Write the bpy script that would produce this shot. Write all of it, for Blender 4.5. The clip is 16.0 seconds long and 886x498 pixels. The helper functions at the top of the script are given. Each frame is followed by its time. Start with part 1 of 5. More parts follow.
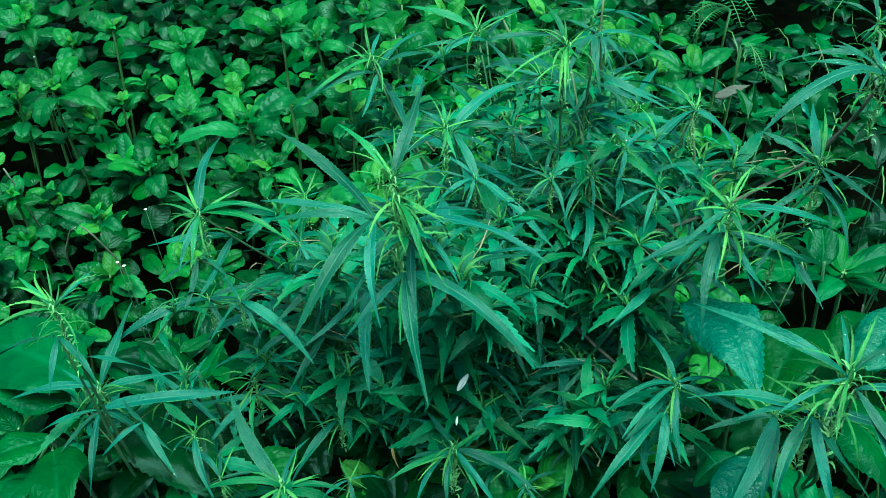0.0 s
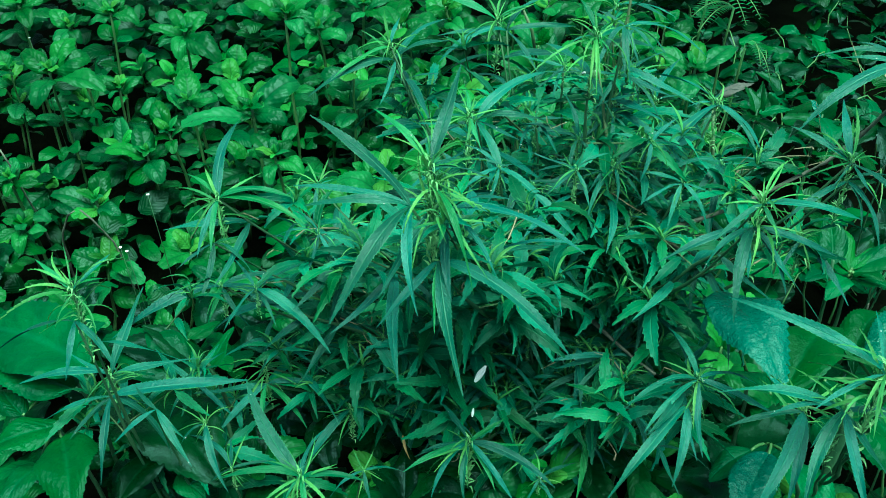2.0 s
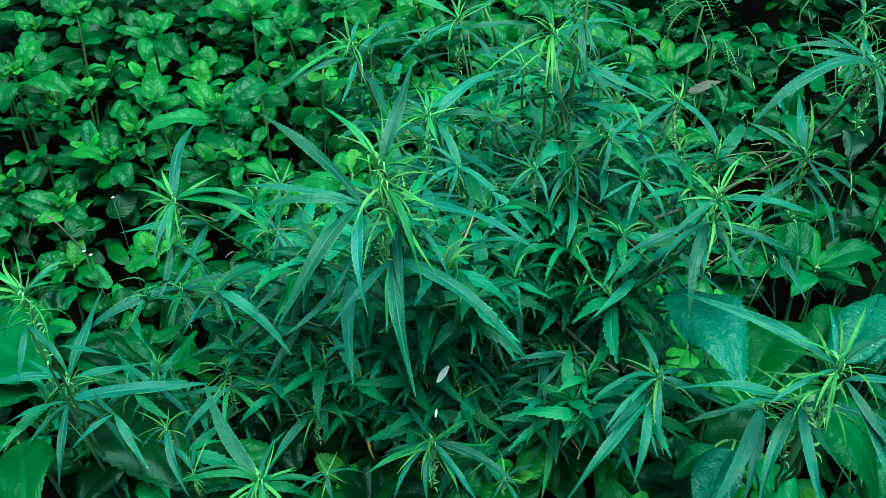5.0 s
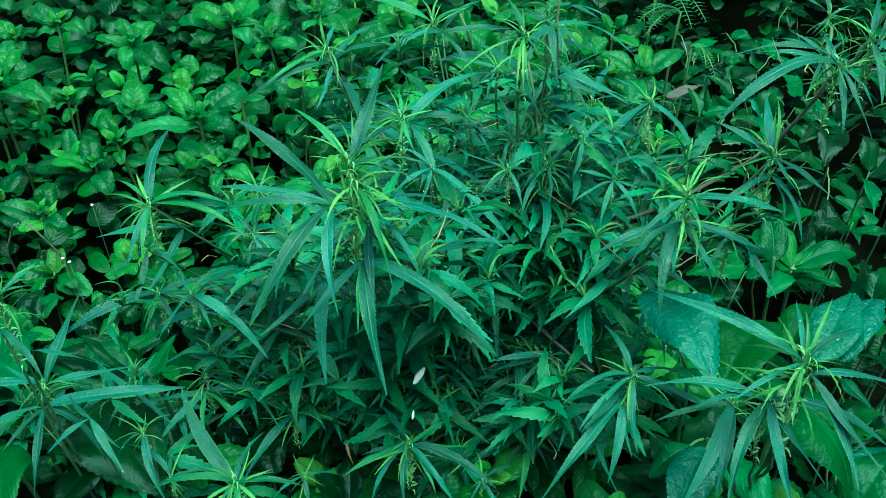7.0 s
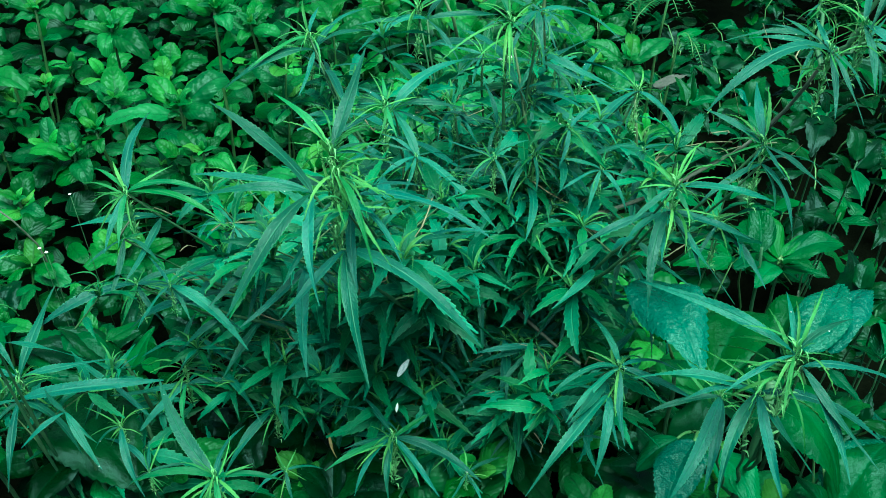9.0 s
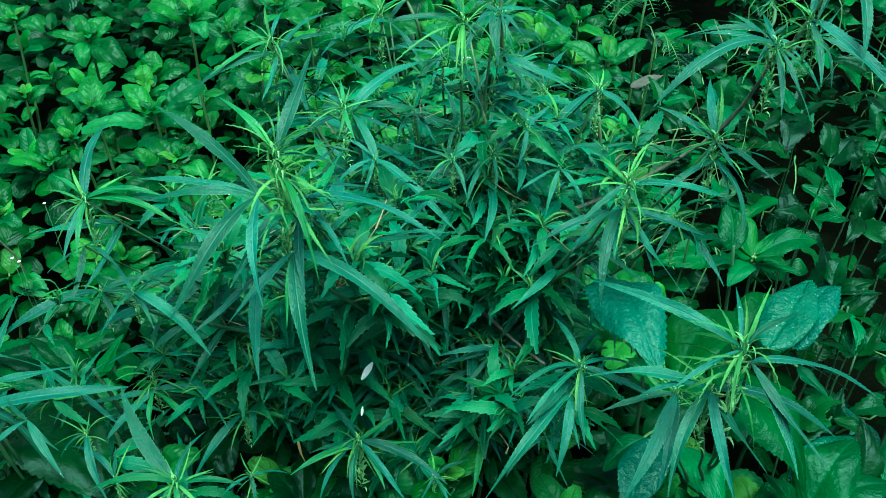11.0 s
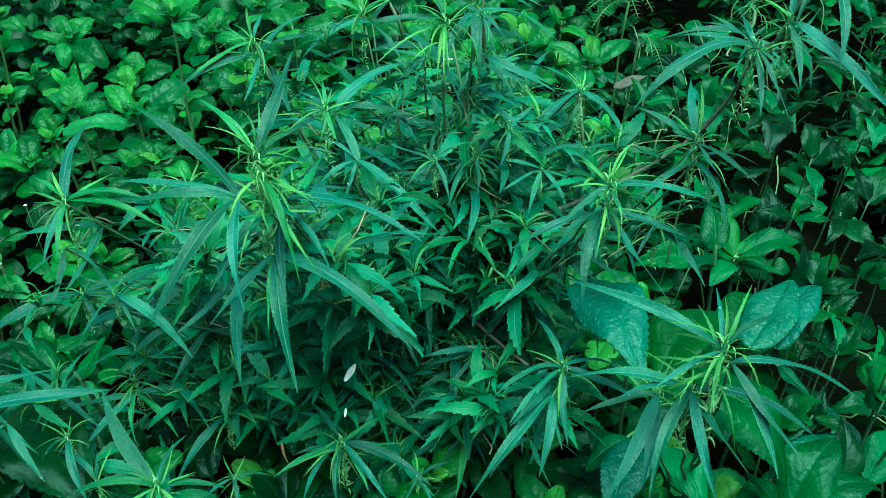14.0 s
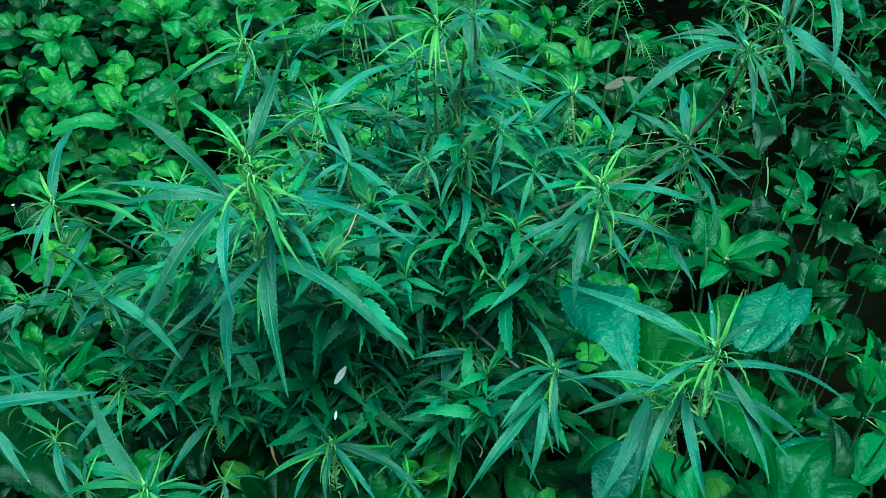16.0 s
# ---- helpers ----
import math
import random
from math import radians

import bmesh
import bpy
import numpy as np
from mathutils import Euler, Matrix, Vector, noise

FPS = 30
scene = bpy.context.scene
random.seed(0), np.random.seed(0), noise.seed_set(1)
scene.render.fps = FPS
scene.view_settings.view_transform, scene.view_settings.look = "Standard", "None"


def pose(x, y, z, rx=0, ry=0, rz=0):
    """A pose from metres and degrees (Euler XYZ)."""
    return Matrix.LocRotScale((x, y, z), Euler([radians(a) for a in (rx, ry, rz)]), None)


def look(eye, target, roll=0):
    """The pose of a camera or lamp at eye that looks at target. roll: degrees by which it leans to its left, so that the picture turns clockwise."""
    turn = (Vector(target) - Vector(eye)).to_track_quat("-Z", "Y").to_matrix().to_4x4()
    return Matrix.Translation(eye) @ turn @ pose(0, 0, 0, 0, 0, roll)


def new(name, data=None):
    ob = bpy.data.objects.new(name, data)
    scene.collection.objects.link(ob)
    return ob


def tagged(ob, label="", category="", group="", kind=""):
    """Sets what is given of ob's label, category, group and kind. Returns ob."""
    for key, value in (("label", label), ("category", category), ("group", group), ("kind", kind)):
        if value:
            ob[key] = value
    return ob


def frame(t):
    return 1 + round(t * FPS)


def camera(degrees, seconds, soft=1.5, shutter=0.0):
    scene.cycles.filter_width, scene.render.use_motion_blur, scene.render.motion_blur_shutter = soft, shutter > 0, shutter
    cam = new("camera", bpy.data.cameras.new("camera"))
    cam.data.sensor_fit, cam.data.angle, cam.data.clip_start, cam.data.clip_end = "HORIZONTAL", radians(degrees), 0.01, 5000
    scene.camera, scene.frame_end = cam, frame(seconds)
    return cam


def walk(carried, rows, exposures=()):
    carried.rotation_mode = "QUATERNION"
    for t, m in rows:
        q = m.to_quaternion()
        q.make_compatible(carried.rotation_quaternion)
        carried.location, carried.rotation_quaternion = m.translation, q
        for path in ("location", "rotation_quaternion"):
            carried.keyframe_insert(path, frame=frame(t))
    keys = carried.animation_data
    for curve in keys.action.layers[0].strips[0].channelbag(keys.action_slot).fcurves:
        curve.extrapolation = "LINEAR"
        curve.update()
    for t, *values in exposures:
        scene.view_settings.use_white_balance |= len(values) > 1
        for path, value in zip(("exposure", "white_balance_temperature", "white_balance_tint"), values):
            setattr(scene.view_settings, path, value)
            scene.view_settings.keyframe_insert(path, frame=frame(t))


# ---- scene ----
cam = camera(51.7, 16.0, soft=0.9)
PATH = [
    (0, (0.061, 0.067, 0.97), (-0.048, 1.683, -0.203), -1.3),
    (0.5, (0.064, 0.065, 0.97), (-0.034, 1.685, -0.198), -1.2),
    (1, (0.053, 0.065, 0.969), (-0.03, 1.686, -0.2), -0.6),
    (1.5, (0.03, 0.066, 0.965), (-0.027, 1.685, -0.208), 0.5),
    (2, (0.02, 0.069, 0.962), (-0.036, 1.681, -0.221), 0.9),
    (2.5, (0.032, 0.077, 0.957), (-0.008, 1.687, -0.229), 1.1),
    (3, (0.04, 0.074, 0.96), (0.006, 1.686, -0.223), 0.9),
    (3.5, (0.044, 0.075, 0.958), (0.01, 1.687, -0.225), 0.8),
    (6, (0.041, 0.065, 0.959), (0.036, 1.688, -0.211), 1.3),
    (6.5, (0.044, 0.059, 0.963), (0.048, 1.689, -0.196), 1.4),
    (7, (0.055, 0.065, 0.955), (0.055, 1.693, -0.207), 1.0),
    (7.5, (0.053, 0.069, 0.95), (0.072, 1.694, -0.216), 1.4),
    (8, (0.049, 0.068, 0.949), (0.078, 1.694, -0.215), 1.7),
    (8.5, (0.05, 0.071, 0.948), (0.079, 1.693, -0.221), 1.8),
    (9, (0.056, 0.077, 0.945), (0.088, 1.694, -0.232), 1.7),
    (9.5, (0.073, 0.077, 0.945), (0.097, 1.694, -0.232), 1.1),
    (10, (0.093, 0.074, 0.946), (0.113, 1.697, -0.223), 0.5),
    (12.5, (0.092, 0.078, 0.935), (0.137, 1.702, -0.23), 1.3),
    (13, (0.091, 0.078, 0.938), (0.145, 1.701, -0.23), 1.3),
    (13.5, (0.101, 0.08, 0.94), (0.151, 1.701, -0.23), 1.0),
    (14, (0.096, 0.076, 0.943), (0.152, 1.7, -0.223), 1.1),
    (14.5, (0.089, 0.078, 0.945), (0.154, 1.701, -0.222), 1.7),
    (15, (0.082, 0.078, 0.945), (0.162, 1.7, -0.223), 2.1),
    (15.5, (0.087, 0.077, 0.944), (0.167, 1.702, -0.221), 2.0),
    (16, (0.095, 0.08, 0.944), (0.173, 1.702, -0.224), 1.7),
]
walk(cam, [(t, look(eye, target, roll)) for t, eye, target, roll in PATH], exposures=[(0, 1.27, 6500, -31), (16, 1.27, 6500, -31)])

# ---- light ----
SUN_EL, SUN_AZ = radians(75), radians(160)
world = bpy.data.worlds.new("sky")
scene.world = world
world.use_nodes = True
wn = world.node_tree
sky = wn.nodes.new("ShaderNodeTexSky")
sky.sky_type, sky.sun_disc = "NISHITA", False
sky.sun_elevation, sky.sun_rotation = SUN_EL, SUN_AZ
sky.air_density, sky.dust_density, sky.ozone_density = 1.0, 2.0, 1.0
wn.links.new(sky.outputs[0], wn.nodes["Background"].inputs[0])
wn.nodes["Background"].inputs[1].default_value = 0.055
sun = new("sun", bpy.data.lights.new("sun", "SUN"))
sun.data.energy, sun.data.angle, sun.data.color = 4.0, radians(46), (0.94, 1.0, 0.99)
toward = Vector((math.sin(SUN_AZ) * math.cos(SUN_EL), math.cos(SUN_AZ) * math.cos(SUN_EL), math.sin(SUN_EL)))
sun.matrix_world = look(toward * 20, (0, 0, 0))

# ---- materials ----


class Nodes:
    """A short way to write a node tree."""

    def __init__(self, name):
        self.mat = bpy.data.materials.new(name)
        self.mat.use_nodes = True
        self.tree = self.mat.node_tree
        self.tree.nodes.clear()

    def add(self, kind, **inputs):
        n = self.tree.nodes.new(kind)
        for key, value in inputs.items():
            sock = n.inputs[key]
            if isinstance(value, bpy.types.NodeSocket):
                self.tree.links.new(value, sock)
            else:
                sock.default_value = value
        return n

    def math(self, op, a, b=0.0, c=0.0, clamp=False):
        n = self.tree.nodes.new("ShaderNodeMath")
        n.operation, n.use_clamp = op, clamp
        for i, value in enumerate((a, b, c)):
            if isinstance(value, bpy.types.NodeSocket):
                self.tree.links.new(value, n.inputs[i])
            else:
                n.inputs[i].default_value = value
        return n.outputs[0]

    def ramp(self, fac, lo, hi, a=0.0, b=1.0):
        n = self.add("ShaderNodeMapRange", Value=fac)
        n.inputs[1].default_value, n.inputs[2].default_value = lo, hi
        n.inputs[3].default_value, n.inputs[4].default_value = a, b
        return n.outputs[0]

    def mix(self, fac, a, b):
        n = self.tree.nodes.new("ShaderNodeMix")
        n.data_type = "RGBA"
        for i, value in ((0, fac), (6, a), (7, b)):
            if isinstance(value, bpy.types.NodeSocket):
                self.tree.links.new(value, n.inputs[i])
            else:
                n.inputs[i].default_value = value if i == 0 else (*value, 1)
        return n.outputs[2]

    def noise(self, coord, scale, detail=3.0, rough=0.55):
        n = self.add("ShaderNodeTexNoise", Vector=coord, Scale=scale, Detail=detail, Roughness=rough)
        return n.outputs[0]

    def out(self, shader):
        self.tree.links.new(shader, self.add("ShaderNodeOutputMaterial").inputs[0])
        return self.mat


def leaf_material(name, dark, light, vein, veins, slant, rough, through_light, quilt, relief_depth=0.35, ior=1.42, island=False, spots=0.0,
                  sheen=(0.5, 0.95, 1.0), vein_mix=0.4, rim_light=0.3, vary=0.22, crinkle=170.0, felt=0.0, mottle=0.5, grain=1.6, hues=(0.485, 0.515)):
    """Leaf: two greens mixed by noise and from leaf to leaf, lighter veins, crinkled relief, patchy gloss, a little light through it."""
    n = Nodes(name)
    uv = n.add("ShaderNodeTexCoord").outputs["UV"]
    pos = n.add("ShaderNodeNewGeometry")
    obj = n.add("ShaderNodeObjectInfo").outputs["Random"]
    rnd = pos.outputs["Random Per Island"] if island else obj
    sep = n.add("ShaderNodeSeparateXYZ", Vector=uv)
    u, v = sep.outputs[0], sep.outputs[1]
    au = n.math("MULTIPLY", n.math("ABSOLUTE", n.math("SUBTRACT", u, 0.5)), 2.0)
    rib = n.ramp(au, 0.02, 0.13, 1.0, 0.0)
    stray = n.math("MULTIPLY", n.math("SUBTRACT", n.noise(pos.outputs["Position"], 70.0, 2.0), 0.5), 0.05)
    band = n.math("FRACT", n.math("MULTIPLY", n.math("ADD", n.math("SUBTRACT", v, n.math("MULTIPLY", n.math("POWER", au, 1.4), slant)), stray), veins))
    tri = n.math("ABSOLUTE", n.math("SUBTRACT", band, 0.5))
    lateral = n.ramp(tri, 0.44, 0.49, 0.0, 0.5)
    mask = n.math("MAXIMUM", rib, lateral, clamp=True)
    big = n.noise(pos.outputs["Position"], 26.0, 3.0)
    fine = n.noise(pos.outputs["Position"], 520.0, 2.0)
    tone = n.math("ADD", n.ramp(big, 0.3, 0.7), n.math("SUBTRACT", rnd, 0.5), clamp=True)
    col = n.mix(tone, dark, light)
    col = n.mix(n.ramp(fine, 0.35, 0.75, 0.0, mottle), col, tuple(c * 0.55 for c in dark))
    col = n.mix(n.math("MULTIPLY", mask, vein_mix), col, vein)
    if spots:
        blot = n.noise(pos.outputs["Position"], 95.0, 2.0)
        col = n.mix(n.ramp(blot, 0.68, 0.76, 0.0, spots), col, (0.16, 0.13, 0.04))
    # paler margin paints in the rim light that leaf edges catch
    col = n.mix(n.ramp(au, 0.88, 0.98, 0.0, rim_light), col, vein)
    hue = n.add("ShaderNodeHueSaturation", Color=col)
    n.tree.links.new(n.ramp(rnd, 0, 1, 1 - vary, 1 + vary), hue.inputs["Value"])
    n.tree.links.new(n.ramp(n.math("FRACT", n.math("MULTIPLY", rnd, 7.3)), 0, 1, *hues), hue.inputs["Hue"])
    col = hue.outputs[0]
    relief = n.math("SUBTRACT", n.math("MULTIPLY", n.math("COSINE", n.math("MULTIPLY", tri, 6.283)), quilt * 0.22), n.math("MULTIPLY", rib, 0.5))
    relief = n.math("ADD", relief, n.math("MULTIPLY", n.noise(pos.outputs["Position"], crinkle, 4.0, 0.62), grain))
    bump = n.add("ShaderNodeBump", Strength=relief_depth, Distance=0.0016, Height=relief)
    wet = n.ramp(n.noise(pos.outputs["Position"], 75.0, 3.0), 0.35, 0.68, rough - 0.05, rough + 0.14)
    skin = n.add("ShaderNodeBsdfPrincipled", Roughness=wet, Normal=bump.outputs[0])
    n.tree.links.new(col, skin.inputs["Base Color"])
    skin.inputs["IOR"].default_value = ior
    skin.inputs["Specular Tint"].default_value = (*sheen, 1)
    if felt:
        skin.inputs["Sheen Weight"].default_value = felt
        skin.inputs["Sheen Roughness"].default_value = 0.5
        skin.inputs["Sheen Tint"].default_value = (0.55, 0.95, 0.9, 1)
    glow = n.add("ShaderNodeBsdfTranslucent", Color=n.mix(0.5, col, light), Normal=bump.outputs[0])
    blend = n.add("ShaderNodeMixShader", Fac=through_light)
    n.tree.links.new(skin.outputs[0], blend.inputs[1])
    n.tree.links.new(glow.outputs[0], blend.inputs[2])
    return n.out(blend.outputs[0])


def bark_material(name, a, b, rough=0.7, scale=60.0):
    n = Nodes(name)
    co = n.add("ShaderNodeNewGeometry").outputs["Position"]
    stretch = n.add("ShaderNodeMapping", Vector=co)
    stretch.inputs["Scale"].default_value = (1, 1, 0.25)
    grain = n.noise(stretch.outputs[0], scale * 4, 4.0)
    patch = n.noise(co, scale * 0.5, 2.0)
    col = n.mix(n.ramp(n.math("ADD", n.math("MULTIPLY", grain, 0.5), n.math("MULTIPLY", patch, 0.5)), 0.38, 0.64), a, b)
    bump = n.add("ShaderNodeBump", Strength=0.5, Distance=0.001, Height=grain)
    skin = n.add("ShaderNodeBsdfPrincipled", Roughness=rough, Normal=bump.outputs[0])
    n.tree.links.new(col, skin.inputs["Base Color"])
    return n.out(skin.outputs[0])


HEMP = dict(ior=1.45, vein=(0.07, 0.28, 0.15), veins=17.0, slant=0.16, rough=0.46, quilt=0.15, relief_depth=0.5, sheen=(0.72, 1.0, 1.0), vein_mix=0.32, rim_light=0.65, crinkle=230.0, felt=0.03, vary=0.2)
M_HEMP = leaf_material("hemp_leaf", (0.006, 0.082, 0.056), (0.016, 0.142, 0.108), through_light=0.18, **HEMP)
M_HEMP_MID = leaf_material("hemp_leaf_fresh", (0.008, 0.130, 0.046), (0.034, 0.220, 0.060), through_light=0.25, **HEMP)
M_HEMP_YOUNG = leaf_material("hemp_leaf_young", (0.045, 0.240, 0.062), (0.135, 0.390, 0.100), through_light=0.3, **HEMP)
M_HEMP_INNER = leaf_material("hemp_leaf_inner", (0.009, 0.100, 0.052), (0.026, 0.190, 0.118), through_light=0.22, island=True, hues=(0.455, 0.51), **{**HEMP, "vary": 0.35, "ior": 1.33, "felt": 0.0, "rough": 0.4})
COVER = dict(vein=(0.002, 0.030, 0.008), veins=7.0, slant=0.42, ior=1.27, rough=0.32, quilt=1.0, relief_depth=0.4, vary=0.28, vein_mix=0.45, rim_light=0.0, mottle=0.2, crinkle=150.0, grain=0.5, sheen=(0.6, 1.0, 1.0))
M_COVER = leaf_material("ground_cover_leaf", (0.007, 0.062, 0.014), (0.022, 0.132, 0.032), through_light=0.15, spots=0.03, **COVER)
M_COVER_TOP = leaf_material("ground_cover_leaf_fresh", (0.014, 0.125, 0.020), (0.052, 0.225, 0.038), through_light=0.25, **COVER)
# darker copy of the cover greens: shade low in the carpet put into colour
M_COVER_SHADED = leaf_material("ground_cover_leaf_shaded", (0.002, 0.030, 0.006), (0.010, 0.085, 0.016), through_light=0.15, island=True, **COVER)
BROAD = dict(vein=(0.02, 0.16, 0.07), veins=8.0, slant=0.5, ior=1.29, rough=0.34, quilt=0.4, relief_depth=0.6, vein_mix=0.2, rim_light=0.1, mottle=0.35, crinkle=140.0, grain=1.6)
M_BROAD = leaf_material("broad_leaf", (0.003, 0.056, 0.014), (0.012, 0.112, 0.028), through_light=0.18, spots=0.04, **BROAD)
M_BROAD_LIGHT = leaf_material("broad_leaf_fresh", (0.006, 0.072, 0.016), (0.020, 0.128, 0.027), through_light=0.25, spots=0.03, **BROAD)
# broad leaf with the sky's blue wet sheen mixed into its green
M_BROAD_SHEEN = leaf_material("broad_leaf_sky_sheen", (0.006, 0.080, 0.050), (0.016, 0.130, 0.088), through_light=0.2, **{**BROAD, "relief_depth": 1.0, "crinkle": 120.0, "quilt": 0.12, "grain": 2.6, "vein_mix": 0.12, "rough": 0.24, "ior": 1.42, "sheen": (0.7, 1.0, 1.0)})
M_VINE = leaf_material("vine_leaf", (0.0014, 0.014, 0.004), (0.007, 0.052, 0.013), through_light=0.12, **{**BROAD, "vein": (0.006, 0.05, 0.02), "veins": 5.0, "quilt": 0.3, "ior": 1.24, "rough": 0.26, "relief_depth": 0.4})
M_FERN = leaf_material("pinnate_leaf", (0.012, 0.12, 0.03), (0.03, 0.20, 0.045), through_light=0.25, island=True, **HEMP)
M_TIPS = leaf_material("hemp_tip", (0.040, 0.210, 0.055), (0.120, 0.350, 0.090), through_light=0.25, island=True, **HEMP)
M_TWIG = bark_material("side_twig", (0.025, 0.085, 0.035), (0.090, 0.150, 0.065), 0.7)
M_STEM = bark_material("green_stem", (0.040, 0.150, 0.045), (0.110, 0.230, 0.085), 0.5)
M_HEMP_STEM = bark_material("hemp_stem", (0.018, 0.085, 0.038), (0.060, 0.150, 0.070), 0.6)
M_WOOD = bark_material("woody_stem", (0.055, 0.072, 0.060), (0.180, 0.205, 0.165), 0.8)
M_STRAW = bark_material("dry_twig", (0.10, 0.095, 0.055), (0.32, 0.29, 0.19), 0.8, 90.0)
M_STALK = bark_material("pale_stalk", (0.050, 0.120, 0.055), (0.130, 0.180, 0.095), 0.6)
M_BUD = bark_material("flower_bracts", (0.100, 0.340, 0.120), (0.260, 0.540, 0.220), 0.5, 120.0)
M_DEAD = bark_material("dead_leaf", (0.034, 0.040, 0.038), (0.070, 0.078, 0.072), 0.8, 80.0)
M_YELLOW = bark_material("yellow_leaf", (0.06, 0.13, 0.03), (0.22, 0.20, 0.045), 0.6, 80.0)
M_RUST = bark_material("rusty_leaf", (0.13, 0.09, 0.03), (0.22, 0.16, 0.06), 0.7, 80.0)
M_WHITE = bark_material("white_petal", (0.80, 0.88, 0.90), (0.90, 0.94, 0.96), 0.4, 80.0)


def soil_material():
    n = Nodes("soil_in_shade")
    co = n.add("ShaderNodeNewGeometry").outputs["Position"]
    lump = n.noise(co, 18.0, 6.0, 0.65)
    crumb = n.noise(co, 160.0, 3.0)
    # near-black base: the deep shade between the plants is put into the soil
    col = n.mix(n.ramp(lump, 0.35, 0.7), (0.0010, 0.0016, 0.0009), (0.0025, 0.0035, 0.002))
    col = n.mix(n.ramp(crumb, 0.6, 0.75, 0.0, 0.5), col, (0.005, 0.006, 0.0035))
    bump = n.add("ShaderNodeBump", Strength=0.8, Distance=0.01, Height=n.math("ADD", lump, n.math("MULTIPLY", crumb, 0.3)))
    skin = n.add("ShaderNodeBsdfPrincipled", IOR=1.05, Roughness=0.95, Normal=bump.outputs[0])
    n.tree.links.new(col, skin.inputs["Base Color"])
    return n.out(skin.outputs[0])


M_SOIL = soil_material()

# ---- leaf shapes, one metre long, from the origin to (0, 1, 0) ----


class Shape:
    """Vertices, faces and leaf coordinates (across, along) of a mesh."""

    def __init__(self, verts, faces, uvs):
        self.verts, self.faces, self.uvs = np.array(verts, float), faces, np.array(uvs, float)
        self.meshes = {}

    def mesh(self, name, material):
        key = (name, material.name)
        if key not in self.meshes:
            self.meshes[key] = fill_mesh(name, self.verts, self.faces, self.uvs, material)
        return self.meshes[key]


def fill_mesh(name, verts, faces, uvs, material):
    me = bpy.data.meshes.new(name)
    me.from_pydata([tuple(v) for v in verts], [], faces)
    layer = me.uv_layers.new(name="leaf")
    loops = np.empty(len(me.loops), dtype=np.int32)
    me.loops.foreach_get("vertex_index", loops)
    layer.data.foreach_set("uv", np.asarray(uvs, dtype=np.float32)[loops].ravel())
    me.polygons.foreach_set("use_smooth", [True] * len(me.polygons))
    me.materials.append(material)
    me.update()
    return me


def blade(rows, across, half_width, arch, fold, sway, teeth=0.0, wave=0.0, twist=0.0, seed=0, quilt=0.0, veins=7.0, slant=0.42, curl=0.0, skew=0.5):
    """A leaf blade as a sheet of rows x across quads. half_width: a function of the way along. arch: how far it stands over the line from
    base to tip, highest at skew; fold: how far the halves are turned up; sway: bend to one side; teeth: depth of the toothed edge;
    quilt: how far the skin bulges between the side veins; curl: how far the edges turn down."""
    rng = random.Random(seed)
    phase = rng.uniform(0, 6)
    power = math.log(0.5) / math.log(skew)
    verts, uvs, faces = [], [], []
    for i in range(rows + 1):
        t = i / rows
        w = half_width(t)
        tooth = (1.0 if i % 2 else 1.0 - teeth) if 0 < i < rows else 1.0
        turn = twist * t
        tt = t ** power
        for j in range(across + 1):
            s = 2 * j / across - 1
            a = abs(s)
            edge = a > 0.99
            x = s * w * (tooth if edge else 1.0)
            lift = fold * abs(x) + wave * w * math.sin(9 * t + phase + (2 if s > 0 else 0)) * s * s - curl * w * a ** 4
            if quilt:
                lift += quilt * w * abs(math.sin(math.pi * (t - slant * a ** 1.4) * veins)) * min(1.0, a * 4) * (1 - a ** 6)
                lift += quilt * 0.6 * w * noise.noise((t * 6 + seed, s * 2.5, seed * 1.7)) * a
            y = t + (0.9 / rows if edge and teeth and i % 2 else 0.0) - 0.10 * abs(x)
            bow = arch * 4 * tt * (1 - tt)
            xr, zr = x * math.cos(turn) - lift * math.sin(turn), x * math.sin(turn) + lift * math.cos(turn)
            verts.append((xr + sway * 4 * t * (1 - t), y, zr + bow))
            uvs.append((0.5 + 0.5 * s, t))
    n = across + 1
    for i in range(rows):
        for j in range(across):
            faces.append((i * n + j, i * n + j + 1, (i + 1) * n + j + 1, (i + 1) * n + j))
    return Shape(verts, faces, uvs)


def lance(width):
    return lambda t: width * (0.06 + 0.94 * math.sin(math.pi * min(1, t ** 0.82)) ** 0.85) * (1 - 0.45 * t) if t < 0.999 else 0.0008


def ovate(width):
    return lambda t: width * (max(0.0, math.sin(math.pi * (0.02 + 0.98 * t ** 0.84))) ** 0.72 * (1 - 0.15 * t) + 0.03 * (1 - t)) if t < 0.999 else 0.001


def rounded(width):
    return lambda t: width * (max(0.0, math.sin(math.pi * (0.02 + 0.95 * t ** 0.95))) ** 0.62 + 0.03 * (1 - t)) if t < 0.999 else 0.02 * width


def pointed(width):
    return lambda t: width * (max(0.0, math.sin(math.pi * (0.03 + 0.97 * t ** 0.62))) ** 0.95 * (1 - 0.25 * t) + 0.03 * (1 - t)) if t < 0.999 else 0.001


